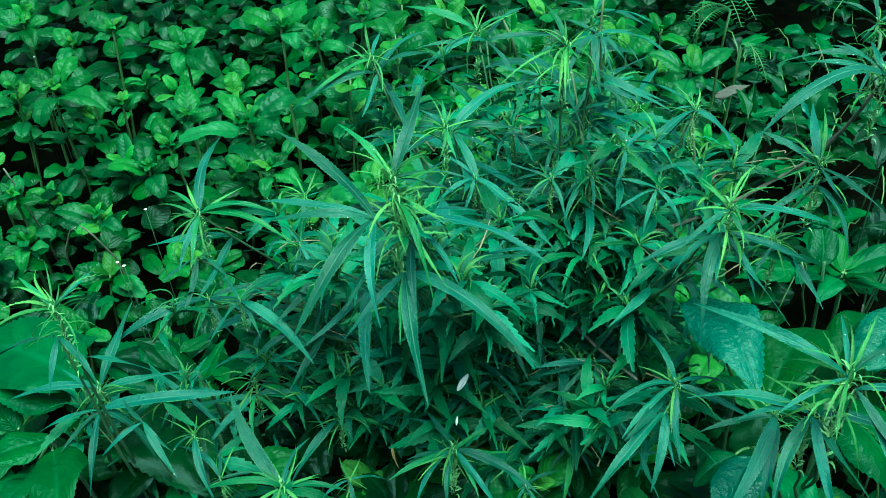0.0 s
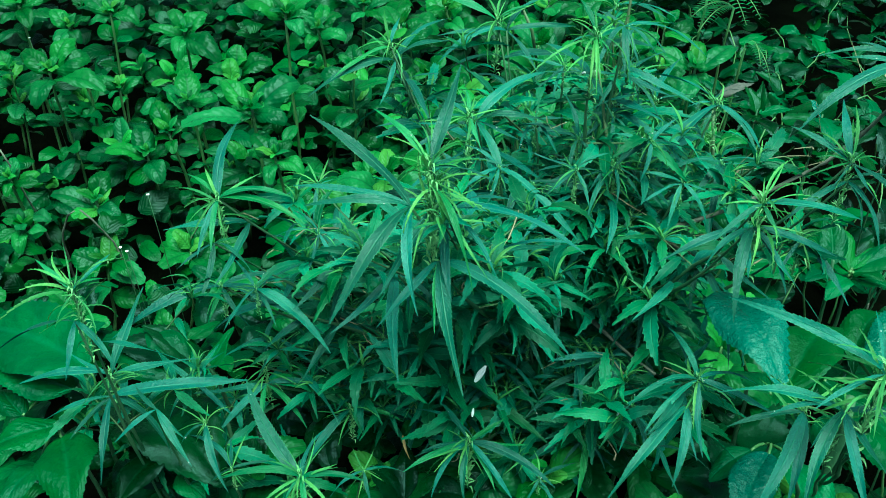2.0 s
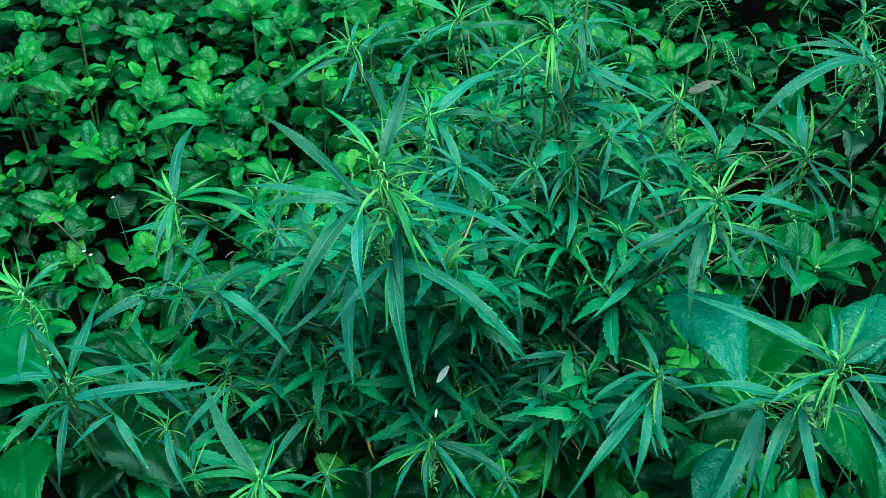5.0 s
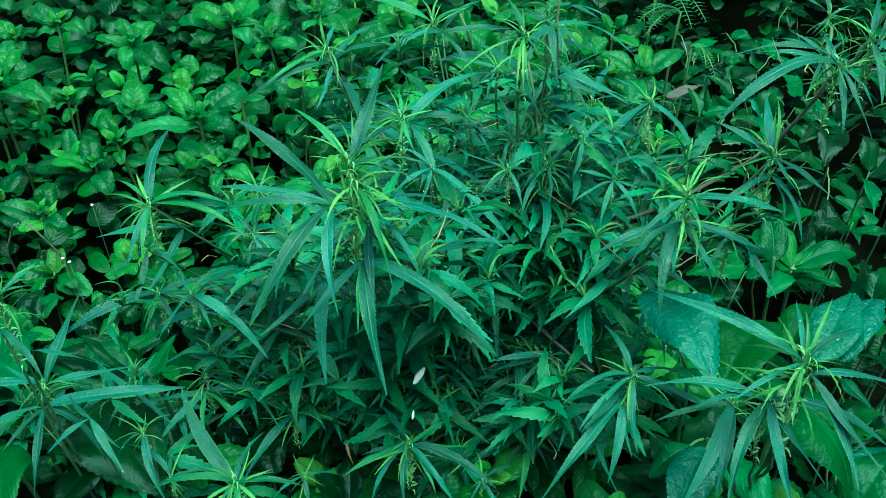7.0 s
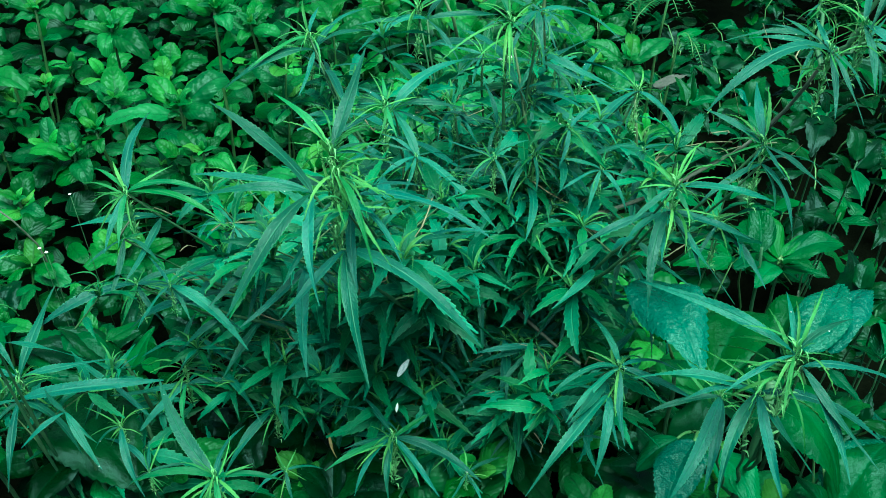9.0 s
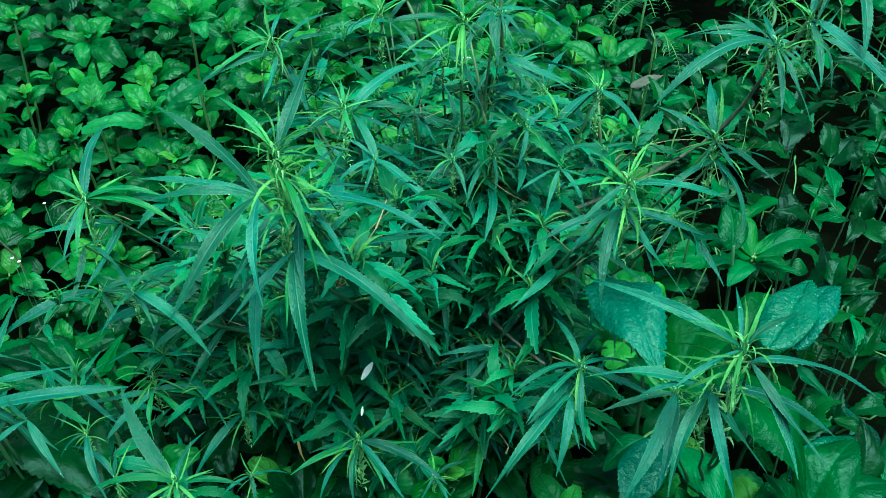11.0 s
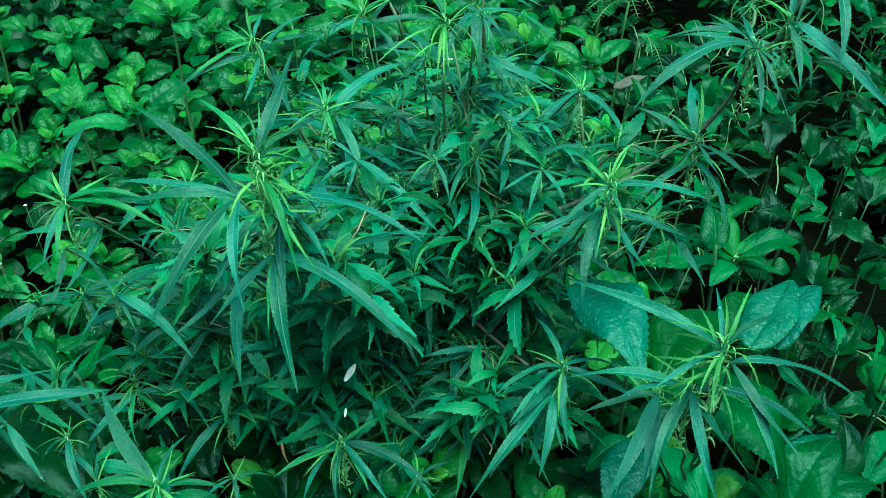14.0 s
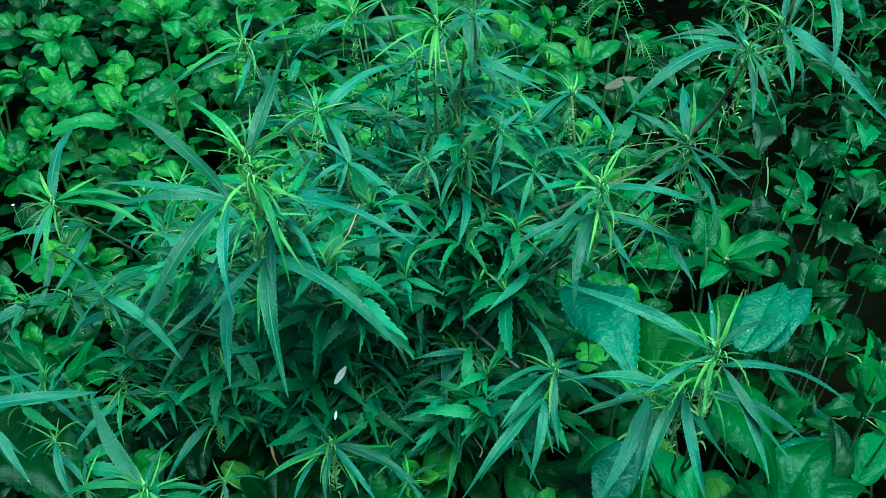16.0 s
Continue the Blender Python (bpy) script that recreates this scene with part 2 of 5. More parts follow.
HEMP_SHAPES = [blade(58, 4, lance(0.069), a, f, s, 0.13, 0.22, tw, k, 0.035, 17.0, 0.16, 0.1, 0.42) for k, (a, f, s, tw) in enumerate(
    ((0.06, 0.25, 0.02, 0.2), (0.11, 0.35, -0.03, -0.3), (0.04, 0.15, 0.04, 0.5), (0.15, 0.30, -0.02, 0.1), (0.09, 0.45, 0.05, -0.6), (0.03, 0.20, -0.05, 0.0), (0.18, 0.10, 0.03, 0.3), (0.12, 0.20, -0.05, 0.7)))]
YOUNG_SHAPES = [blade(18, 2, lance(0.046), a, f, s, 0.15, 0.1, tw, k + 10) for k, (a, f, s, tw) in enumerate(
    ((0.06, 0.5, 0.03, 0.3), (0.14, 0.6, -0.05, -0.2), (0.10, 0.4, 0.06, 0.5), (0.22, 0.5, -0.02, 0.0)))]
TIP_SHAPES = [blade(7, 2, lance(0.055), a, 0.5, s, 0.0, 0.1, tw, k + 60) for k, (a, s, tw) in enumerate(((0.1, 0.05, 0.3), (0.25, -0.08, -0.4), (0.4, 0.03, 0.2)))]
SMALL_HEMP = [blade(16, 2, lance(0.122), a, 0.3, s, 0.2, 0.15, tw, k + 20) for k, (a, s, tw) in enumerate(((0.05, 0.03, 0.2), (0.12, -0.04, -0.4), (0.2, 0.02, 0.2), (0.09, 0.06, 0.7), (0.25, -0.05, -0.2)))]
COVER_FORMS = ((0.30, 0.10, 0.20, 0.02, 0.12), (0.33, 0.15, 0.12, -0.03, 0.20), (0.27, 0.07, 0.35, 0.04, 0.14), (0.32, 0.20, 0.25, -0.03, 0.22),
               (0.29, 0.24, 0.05, 0.03, 0.28), (0.25, 0.12, 0.45, -0.04, 0.18), (0.34, 0.05, 0.15, 0.02, 0.30), (0.28, 0.17, 0.30, 0.05, 0.24))
COVER_SHAPES = [blade(22, 8, rounded(w), a, f, s, 0.03, wv, 0.15 * (-1) ** k, k + 30, 0.12, 7.0, 0.42, 0.25, 0.62) for k, (w, a, f, s, wv) in enumerate(COVER_FORMS)]
COVER_LOW = [blade(8, 4, rounded(w), a, f, s, 0.0, wv, 0.1, k + 30, 0.0, 7.0, 0.42, 0.2, 0.6) for k, (w, a, f, s, wv) in enumerate(COVER_FORMS[:5])]
VINE_SHAPES = [blade(16, 8, pointed(w), a, f, s, 0.03, wv, tw, k + 40, 0.025, 5.0, 0.5, 0.2, 0.6) for k, (w, a, f, s, wv, tw) in enumerate(
    ((0.30, 0.10, 0.20, 0.03, 0.18, 0.2), (0.35, 0.18, 0.30, -0.03, 0.24, -0.3), (0.27, 0.10, 0.45, 0.05, 0.20, 0.4), (0.31, 0.26, 0.10, 0.02, 0.30, -0.2), (0.25, 0.15, 0.35, -0.06, 0.25, 0.3)))]
BROAD_SHAPES = [blade(44, 14, ovate(w), a, f, s, 0.05, wv, tw, k + 50, 0.042, 8.0, 0.5, 0.22, 0.58) for k, (w, a, f, s, wv, tw) in enumerate(
    ((0.27, 0.08, 0.16, 0.03, 0.16, 0.15), (0.29, 0.13, 0.22, -0.04, 0.22, -0.2), (0.25, 0.06, 0.30, 0.04, 0.16, 0.25), (0.28, 0.17, 0.12, -0.02, 0.26, 0.1)))]


def lay(base, tip, width=1.0, roll=0.0, above=Vector((0, 0, 1))):
    """The pose that lays a leaf shape from base to tip, its upper side up, turned by roll radians."""
    base, tip = Vector(base), Vector(tip)
    along = tip - base
    length = max(along.length, 1e-4)
    y = along / length
    side = y.cross(above)
    if side.length < 0.15:
        side = Vector((1, 0.2, 0))
        side -= y * side.dot(y)
    side.normalize()
    up = side.cross(y)
    x = side * math.cos(roll) + up * math.sin(roll)
    z = x.cross(y)
    m = Matrix((x * length * width, y * length, z * length)).transposed().to_4x4()
    m.translation = base
    return m


# ---- parts ----


def part(name, mesh, parent, m=None, label=""):
    ob = new(name, mesh)
    ob.parent = parent
    if m is not None:
        ob.matrix_basis = m
    if label:
        ob["label"] = label
    return ob


def thing(name, at, label, category, group="", kind=""):
    ob = new(name)
    ob.empty_display_size = 0.05
    ob.location = at
    return tagged(ob, label, category, group, kind)


def tube(name, points, r0, r1, material, sides=7, knots=()):
    """A tapered, slightly knobbly stem through the points."""
    pts = [Vector(p) for p in points]
    verts, faces, uvs = [], [], []
    for i, p in enumerate(pts):
        t = i / (len(pts) - 1)
        d = (pts[min(i + 1, len(pts) - 1)] - pts[max(i - 1, 0)]).normalized()
        a = d.orthogonal().normalized()
        b = d.cross(a)
        r = r0 + (r1 - r0) * t
        if i in knots:
            r *= 1.5
        for k in range(sides):
            g = 2 * math.pi * k / sides
            rr = r * (1 + 0.1 * math.sin(3 * g + i))
            verts.append(p + (a * math.cos(g) + b * math.sin(g)) * rr)
            uvs.append((k / sides, t))
    n = len(pts)
    for i in range(n - 1):
        for k in range(sides):
            faces.append((i * sides + k, i * sides + (k + 1) % sides, (i + 1) * sides + (k + 1) % sides, (i + 1) * sides + k))
    faces.append(tuple(range(sides))[::-1])
    faces.append(tuple((n - 1) * sides + k for k in range(sides)))
    return fill_mesh(name, verts, faces, uvs, material)


def bend(p0, p1, p2, n=9, wiggle=0.0, rng=random):
    out = []
    for i in range(n):
        t = i / (n - 1)
        p = Vector(p0) * (1 - t) ** 2 + Vector(p1) * 2 * t * (1 - t) + Vector(p2) * t * t
        if wiggle and 0 < i < n - 1:
            p += Vector((rng.uniform(-1, 1), rng.uniform(-1, 1), rng.uniform(-1, 1))) * wiggle
        out.append(p)
    return out


class Heap:
    """Many leaves in one mesh."""

    def __init__(self):
        self.v, self.f, self.uv, self.n = [], [], [], 0

    def add(self, shape, m):
        a = np.array(m)
        self.v.append(shape.verts @ a[:3, :3].T + a[:3, 3])
        self.f.extend(tuple(i + self.n for i in f) for f in shape.faces)
        self.uv.append(shape.uvs)
        self.n += len(shape.verts)

    def mesh(self, name, material):
        return fill_mesh(name, np.concatenate(self.v), self.f, np.concatenate(self.uv), material)


# ---- ground ----


def ground():
    bm = bmesh.new()
    edges = sorted(set([-400, -100, -30, -8, -4] + [round(-2 + 0.08 * i, 3) for i in range(56)] + [3.5, 8, 30, 100, 400]))
    grid = [[bm.verts.new((x, y + 1.2, -0.02 + (0.035 * noise.noise((x * 3, y * 3, 0)) + 0.012 * noise.noise((x * 14, y * 14, 4)) if abs(x) < 3 and abs(y) < 3 else 0.0)))
             for x in edges] for y in edges]
    for i in range(len(edges) - 1):
        for j in range(len(edges) - 1):
            bm.faces.new((grid[i][j], grid[i][j + 1], grid[i + 1][j + 1], grid[i + 1][j])).smooth = True
    me = bpy.data.meshes.new("ground")
    bm.to_mesh(me)
    bm.free()
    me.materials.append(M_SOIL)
    tagged(new("ground", me), "soil with crumbs of leaf litter, darkened for the shade under the plants", "ground", kind="structure")


ground()

# ---- hemp plants ----
rng = random.Random(7)


def bud_shape():
    """A flower head: short curled bracts round a thin core, one unit tall."""
    heap = Heap()
    r = random.Random(3)
    for i in range(84):
        z = -1.9 + 2.0 * (i // 7) / 11 + r.uniform(-0.10, 0.10)
        a = r.uniform(0, 6.28)
        out = Vector((math.cos(a), math.sin(a), r.uniform(-0.4, 1.8)))
        base = Vector((math.cos(a) * 0.04, math.sin(a) * 0.04, z + r.uniform(-0.06, 0.06)))
        heap.add(TIP_SHAPES[i % 3], lay(base, base + out.normalized() * r.uniform(0.14, 0.46), 2.1, r.uniform(-1, 1)))
    return Shape(np.concatenate(heap.v), heap.f, np.concatenate(heap.uv))


BUD = bud_shape()


STICK = Shape([(math.cos(k * 1.5708) * r, y, math.sin(k * 1.5708) * 0.02 * r) for y, r in ((0.0, 1.0), (1.0, 0.6)) for k in range(4)],
              [(k, (k + 1) % 4, 4 + (k + 1) % 4, 4 + k) for k in range(4)], [(0.2 * k, y) for y in (0, 1) for k in range(4)])


dew_spots = []


class Hemp:
    def __init__(self, foot, top, label, thick=0.0075):
        self.foot, self.top = Vector(foot), Vector(top)
        self.thing = thing("hemp_plant", foot, label, "plant")
        mid = self.foot.lerp(self.top, 0.5) + Vector((0.01, -0.015, 0))
        part("main_stem", tube("main_stem", [p - self.foot for p in bend(self.foot, mid, self.top, 12, 0.002, rng)], thick, thick * 0.55, M_HEMP_STEM, 9, (4, 7)), self.thing)
        self.inner = Heap()
        self.buds = Heap()
        self.ends, self.twigs = [], []


def inner_twig(plant, base, tip, count, size):
    """A thin side twig that ends in a fan of small leaves, with a pair or two below; part of the plant's dense inner growth."""
    base, tip = Vector(base) - plant.foot, Vector(tip) - plant.foot
    axis = (tip - base).normalized()
    plant.twigs.append((base, tip))
    for k in range(count):
        last = k == count - 1
        p = base.lerp(tip, 0.35 + 0.65 * k / max(1, count - 1))
        start = rng.uniform(0, 6.28)
        fan = rng.choice((5, 6, 7)) if last else 2
        for q in range(fan):
            a = start + q * 6.283 / fan + rng.uniform(-0.3, 0.3)
            d = (Vector((math.cos(a), math.sin(a), rng.uniform(-0.7, 0.2))) + axis * 0.5).normalized()
            L = size * rng.uniform(0.6, 1.25)
            plant.inner.add(rng.choice(SMALL_HEMP), lay(p, p + d * L, rng.uniform(0.85, 1.35), rng.uniform(-0.7, 0.7)))
        if last:
            for q in range(8):
                a = rng.uniform(0, 6.28)
                d = Vector((math.cos(a), math.sin(a), rng.uniform(0.0, 1.6))).normalized()
                plant.buds.add(rng.choice(TIP_SHAPES), lay(p, p + d * rng.uniform(0.010, 0.034), rng.uniform(0.8, 1.2), rng.uniform(-0.6, 0.6)))


def shoot(plant, at, bud, leaves, root=None):
    """A branch of the plant that ends at the place given. leaves: kind, the tip in millimetres from the branch's end, width."""
    end = Vector(at)
    plant.ends.append(end)
    low = plant.foot.lerp(plant.top, min(1.0, max(0.2, 0.55 * end.z / plant.top.z)))
    low = Vector(root) if root else low
    if plant is PLANT_L:
        low = Vector((plant.foot.x * 0.4 + end.x * 0.6, end.y + 0.10, 0.03))
    elbow = Vector((low.x * 0.35 + end.x * 0.65, low.y * 0.35 + end.y * 0.65, low.z + (end.z - low.z) * 0.35))
    path = bend(low, elbow, end, 11, 0.002, rng)
    branch = part("branch", tube("branch", [p - plant.foot for p in path], 0.0016, 0.0010, M_HEMP_STEM, 6, (4, 7)), plant.thing)
    origin = end - plant.foot
    if bud:
        s = 0.029 * bud
        part("flower_head", BUD.mesh("flower_head", M_BUD), branch, Matrix.Translation(origin) @ Matrix.Diagonal((s * 0.65, s * 0.65, s, 1)), "pale green flower head of curled bracts")
    for kind, dx, dy, dz, width in leaves:
        tip = origin + Vector((dx, dy, dz)) * 0.001
        shapes, mat = {"m": (HEMP_SHAPES, M_HEMP), "g": (HEMP_SHAPES, M_HEMP_MID), "y": (YOUNG_SHAPES, M_HEMP_YOUNG)}[kind]
        shape, m = rng.choice(shapes), lay(origin, tip, width ** 0.6 * rng.uniform(0.85, 1.05), rng.uniform(-0.3, 0.3))
        part("leaf", shape.mesh("hemp_leaf", mat), branch, m)
        if kind != "y" and rng.random() < 0.2:
            at_leaf = Vector(shape.verts[rng.randrange(12, len(shape.verts) - 12)])
            dew_spots.append((plant.foot + m @ at_leaf, rng.uniform(0.0004, 0.0009)))
    if bud:
        for i in range(18 if bud > 1.1 else 11):
            a = rng.uniform(0, 6.28)
            d = Vector((math.cos(a), math.sin(a), rng.uniform(-1.0, 0.8))).normalized()
            p = origin + Vector((0, 0, rng.uniform(-0.018, 0.006) * bud))
            part("leaf", rng.choice(YOUNG_SHAPES).mesh("hemp_leaf", M_HEMP_YOUNG), branch, lay(p, p + d * rng.uniform(0.018, 0.042) * min(1.2, bud + 0.2), rng.uniform(0.5, 0.85), rng.uniform(-0.6, 0.6)))
    if len(leaves) > 5 and end.x < 0.26:
        for i in range(5 if plant.foot.x > 0 else 1):
            p = path[9 - i % 4] - plant.foot
            a = rng.uniform(0, 6.28)
            d = Vector((math.cos(a), math.sin(a), rng.uniform(-0.6, 0.25))).normalized()
            part("leaf", rng.choice(HEMP_SHAPES).mesh("hemp_leaf", M_HEMP), branch, lay(p, p + d * rng.uniform(0.05, 0.085), rng.uniform(0.9, 1.2), rng.uniform(-0.6, 0.6)))
    for i in range(3, 8, 2 if plant.foot.x > 0 else 4):
        p = path[i]
        if plant.foot.x > 0.3 or p.z < 0.08 or p.z < 0.26 and p.y < 0.74 and rng.random() < 0.5 or plant.foot.x < 0.3 and p.x > 0.27:
            continue
        a = rng.uniform(0, 6.28)
        d = Vector((math.cos(a), math.sin(a), rng.uniform(0.0, 0.8))).normalized()
        inner_twig(plant, p, p + d * rng.uniform(0.03, 0.06), 2, 0.050)


PLANT_A = Hemp((0.10, 0.90, 0.0), (0.13, 0.83, 0.40), "bushy green hemp plant with narrow toothed leaves")
PLANT_L = Hemp((-0.24, 0.74, 0.0), (-0.22, 0.71, 0.26), "low hemp plant with long toothed blue-green leaves", 0.0035)
PLANT_R = Hemp((0.36, 0.66, 0.0), (0.34, 0.62, 0.42), "tall hemp plant with pale flower heads and arching leaves")
TWIG = [(0.159, 0.837, 0.316), (0.177, 0.814, 0.369), (0.182, 0.799, 0.417), (0.189, 0.786, 0.451), (0.196, 0.773, 0.475), (0.225, 0.771, 0.489), (0.253, 0.769, 0.504), (0.284, 0.770, 0.523), (0.312, 0.768, 0.546), (0.326, 0.765, 0.559), (0.343, 0.766, 0.578), (0.350, 0.757, 0.599), (0.349, 0.731, 0.632), (0.344, 0.704, 0.663)]
TWIG_END = TWIG[-1]
woody = part("woody_branch", tube("woody_branch", [Vector(p) - PLANT_A.foot for p in TWIG], 0.0021, 0.0014, M_WOOD, 8, (4, 10)), PLANT_A.thing, label="bare grey-brown woody branch")
for bare in ([(0.109, 0.800, 0.322), (0.132, 0.795, 0.381), (0.156, 0.782, 0.421), (0.176, 0.776, 0.444), (0.199, 0.774, 0.470)],
             [(0.097, 0.821, 0.335), (0.127, 0.790, 0.374), (0.144, 0.773, 0.366), (0.164, 0.738, 0.368), (0.180, 0.715, 0.368), (0.197, 0.692, 0.370)],
             [(0.199, 0.774, 0.470), (0.216, 0.770, 0.458), (0.233, 0.759, 0.458), (0.254, 0.751, 0.479)]):
    part("woody_branch", tube("woody_branch", [Vector(p) - PLANT_A.foot for p in bare], 0.0019, 0.0013, M_WOOD, 7, (2,)), PLANT_A.thing)
for stalk in ([(0.160, 0.834, 0.484), (0.149, 0.801, 0.523), (0.142, 0.803, 0.551), (0.134, 0.821, 0.593), (0.126, 0.831, 0.626)],
              [(0.162, 0.856, 0.583), (0.156, 0.848, 0.615), (0.153, 0.849, 0.641), (0.154, 0.851, 0.661), (0.154, 0.852, 0.681)],
              [(0.266, 0.870, 0.464), (0.260, 0.876, 0.507), (0.255, 0.884, 0.544)],
              [(0.085, 0.979, 0.549), (0.078, 0.978, 0.582), (0.067, 0.982, 0.604)]):
    part("branch", tube("branch", [Vector(p) - PLANT_A.foot for p in stalk], 0.0015, 0.0010, M_STALK, 7, (1, 2)), PLANT_A.thing, label="upright pale green-brown stem")
shoot(PLANT_A, (-0.008, 0.593, 0.644), 1.2, [("y", -22, 24, 13, 0.8), ("g", -41, 40, 22, 0.7), ("y", -2, 38, 21, 0.5), ("m", 18, 77, 40, 1.0), ("y", -28, 6, 4, 0.7), ("y", 28, -4, -3, 0.8), ("y", 24, -10, -6, 0.6), ("m", 54, 4, 0, 0.6), ("m", 52, -10, -9, 0.8), ("y", 12, 12, 6, 0.6)])
shoot(PLANT_A, (-0.006, 0.588, 0.632), 1.3, [("g", 30, -66, -38, 0.45), ("y", 40, -56, -34, 0.6), ("y", 24, -34, -20, 0.7), ("y", 23, -30, -17, 0.6), ("y", -17, -33, -16, 1), ("y", 26, -14, -8, 1)])
shoot(PLANT_A, (-0.020, 0.582, 0.620), 0.0, [("m", -77, 65, 32, 1), ("m", -47, -74, -43, 1.2), ("m", -73, 1, -3, 1), ("m", -82, 15, 4, 0.7), ("m", 9, -65, -41, 0.9)])
shoot(PLANT_A, (0.004, 0.589, 0.613), 0.0, [("m", 95, -16, -21, 1.1), ("m", 47, 10, -4, 0.6), ("m", 36, -38, -29, 0.8)])
shoot(PLANT_A, (-0.001, 0.580, 0.576), 0.0, [("m", 21, -83, -48, 1), ("m", 93, -53, -38, 0.85), ("m", -40, -42, -27, 0.9), ("g", 0, -49, -24, 0.6)])
shoot(PLANT_A, (-0.036, 0.636, 0.521), 0.0, [("m", 9, -94, -27, 1.0), ("m", -48, -46, -26, 1.0), ("m", 42, -24, -20, 0.9)])
shoot(PLANT_A, (-0.203, 0.738, 0.517), 1.0, [("m", 6, 80, 36, 1.4), ("y", -16, 26, 15, 1.3), ("y", 35, 27, 12, 1.3), ("g", -43, 22, 14, 1), ("g", 69, 4, 0, 1.3), ("g", 79, -17, -12, 1.3), ("y", -28, -10, -4, 1), ("g", 2, -46, -24, 1.2), ("m", -11, -46, -31, 1)])
shoot(PLANT_A, (-0.209, 0.726, 0.477), 0.0, [("m", -6, -47, -31, 1.2), ("m", 40, -22, -21, 1.1), ("g", 23, 9, 3, 1), ("m", -30, -18, -16, 1)])
shoot(PLANT_A, (-0.223, 0.767, 0.394), 0.8, [("m", -98, -51, -29, 1.1), ("m", 106, -33, -29, 1.1), ("m", 64, 23, 0, 1), ("g", -61, -14, -4, 1), ("g", -7, -38, -18, 1), ("m", 32, -30, -24, 1), ("y", 5, 17, 8, 1), ("y", -23, 4, 3, 1)])
shoot(PLANT_L, (-0.290, 0.616, 0.506), 1.2, [("g", -36, 23, 13, 1), ("y", -15, 16, 9, 1), ("y", -2, 20, 10, 1), ("m", 19, 37, 10, 1.2), ("g", 35, 12, 4, 1), ("y", -42, -2, 0, 1.2), ("y", -49, -26, -10, 1.2)])
shoot(PLANT_L, (-0.291, 0.609, 0.481), 0.0, [("m", 1, -39, -27, 1.2), ("m", -61, -24, -17, 1.3), ("m", 40, -32, -25, 1)])
shoot(PLANT_L, (-0.307, 0.670, 0.362), 1.0, [("m", 9, 88, 35, 1.2), ("m", -85, -8, -8, 1.2), ("y", 29, 0, -1, 1), ("m", -45, 22, 4, 1), ("m", 75, 26, 1, 1)])
shoot(PLANT_L, (-0.304, 0.655, 0.349), 0.0, [("m", 6, -69, -39, 1.2), ("m", 62, -39, -29, 1.2), ("m", -60, -19, -15, 1), ("m", -32, -34, -23, 1), ("m", 120, 29, 0, 1.2), ("m", 31, 1, -9, 1)])
shoot(PLANT_A, (-0.182, 0.739, 0.313), 0.9, [("g", 0, 43, 21, 1.2), ("y", 23, 23, 10, 1), ("y", -37, 0, 1, 1), ("y", 39, -1, -2, 1), ("y", -17, -16, -7, 1), ("y", -10, 11, 6, 1)])
shoot(PLANT_A, (-0.180, 0.730, 0.299), 0.0, [("m", -43, -46, -28, 1), ("g", 7, -45, -21, 1.2), ("g", 46, -40, -20, 1.3), ("m", 58, 6, -8, 1), ("m", -75, -9, -9, 1)])
shoot(PLANT_L, (-0.113, 0.567, 0.355), 1.2, [("m", -60, 80, 32, 1.3), ("m", 17, 46, 12, 1), ("y", 29, 12, 4, 1.2), ("g", -67, -6, 0, 1.1), ("g", 55, 0, -2, 1.2), ("y", -30, 10, 6, 1), ("y", 33, -27, -13, 1), ("g", -11, -22, -9, 1), ("y", -34, -28, -11, 1), ("g", 15, -39, -17, 1), ("y", -12, 19, 9, 1)])
shoot(PLANT_A, (-0.096, 0.731, 0.266), 0.8, [("g", -64, 25, 15, 1), ("y", -33, 27, 14, 1), ("y", 10, 13, 6, 1), ("m", -44, -58, -33, 1.2), ("g", 55, -9, -6, 1.2), ("g", 16, -26, -12, 1), ("y", -17, 14, 7, 1), ("m", 32, 11, -4, 1)])
shoot(PLANT_A, (0.027, 0.655, 0.308), 1.1, [("m", -34, 44, 14, 1.2), ("g", 34, 24, 9, 1.2), ("g", -60, -30, -11, 1.2), ("g", 56, 1, -1, 1.2), ("m", 81, -29, -25, 1), ("y", -9, -32, -14, 1), ("m", -33, -45, -27, 1), ("g", 25, -40, -19, 1), ("m", -45, -6, -9, 1), ("m", -1, -52, -32, 1), ("m", 43, -43, -29, 1), ("y", 5, 13, 5, 1), ("y", -6, 10, 5, 1)])
shoot(PLANT_A, (0.046, 0.747, 0.336), 0.7, [("g", 4, 23, 11, 1), ("y", -17, 1, 1, 1), ("y", 17, -3, -2, 1), ("m", 50, -38, -29, 1), ("g", 2, -32, -15, 1), ("m", -27, -44, -28, 1), ("y", -13, 14, 7, 1)])
shoot(PLANT_A, (0.009, 0.750, 0.402), 0.7, [("y", -7, 15, 8, 1), ("y", -18, 0, 1, 1), ("y", 14, 2, 0, 1), ("g", 5, -69, -33, 1.1), ("m", -15, -28, -21, 1), ("m", 27, -15, -17, 1), ("y", 4, 12, 6, 1)])
shoot(PLANT_A, (0.107, 0.778, 0.398), 0.7, [("g", 25, 31, 15, 1), ("y", -12, 7, 4, 1), ("y", 14, 14, 6, 1), ("g", -37, -12, -4, 1), ("m", 2, -61, -38, 1), ("m", 34, -22, -21, 1), ("m", 57, -26, -24, 1), ("m", -33, -31, -22, 1)])
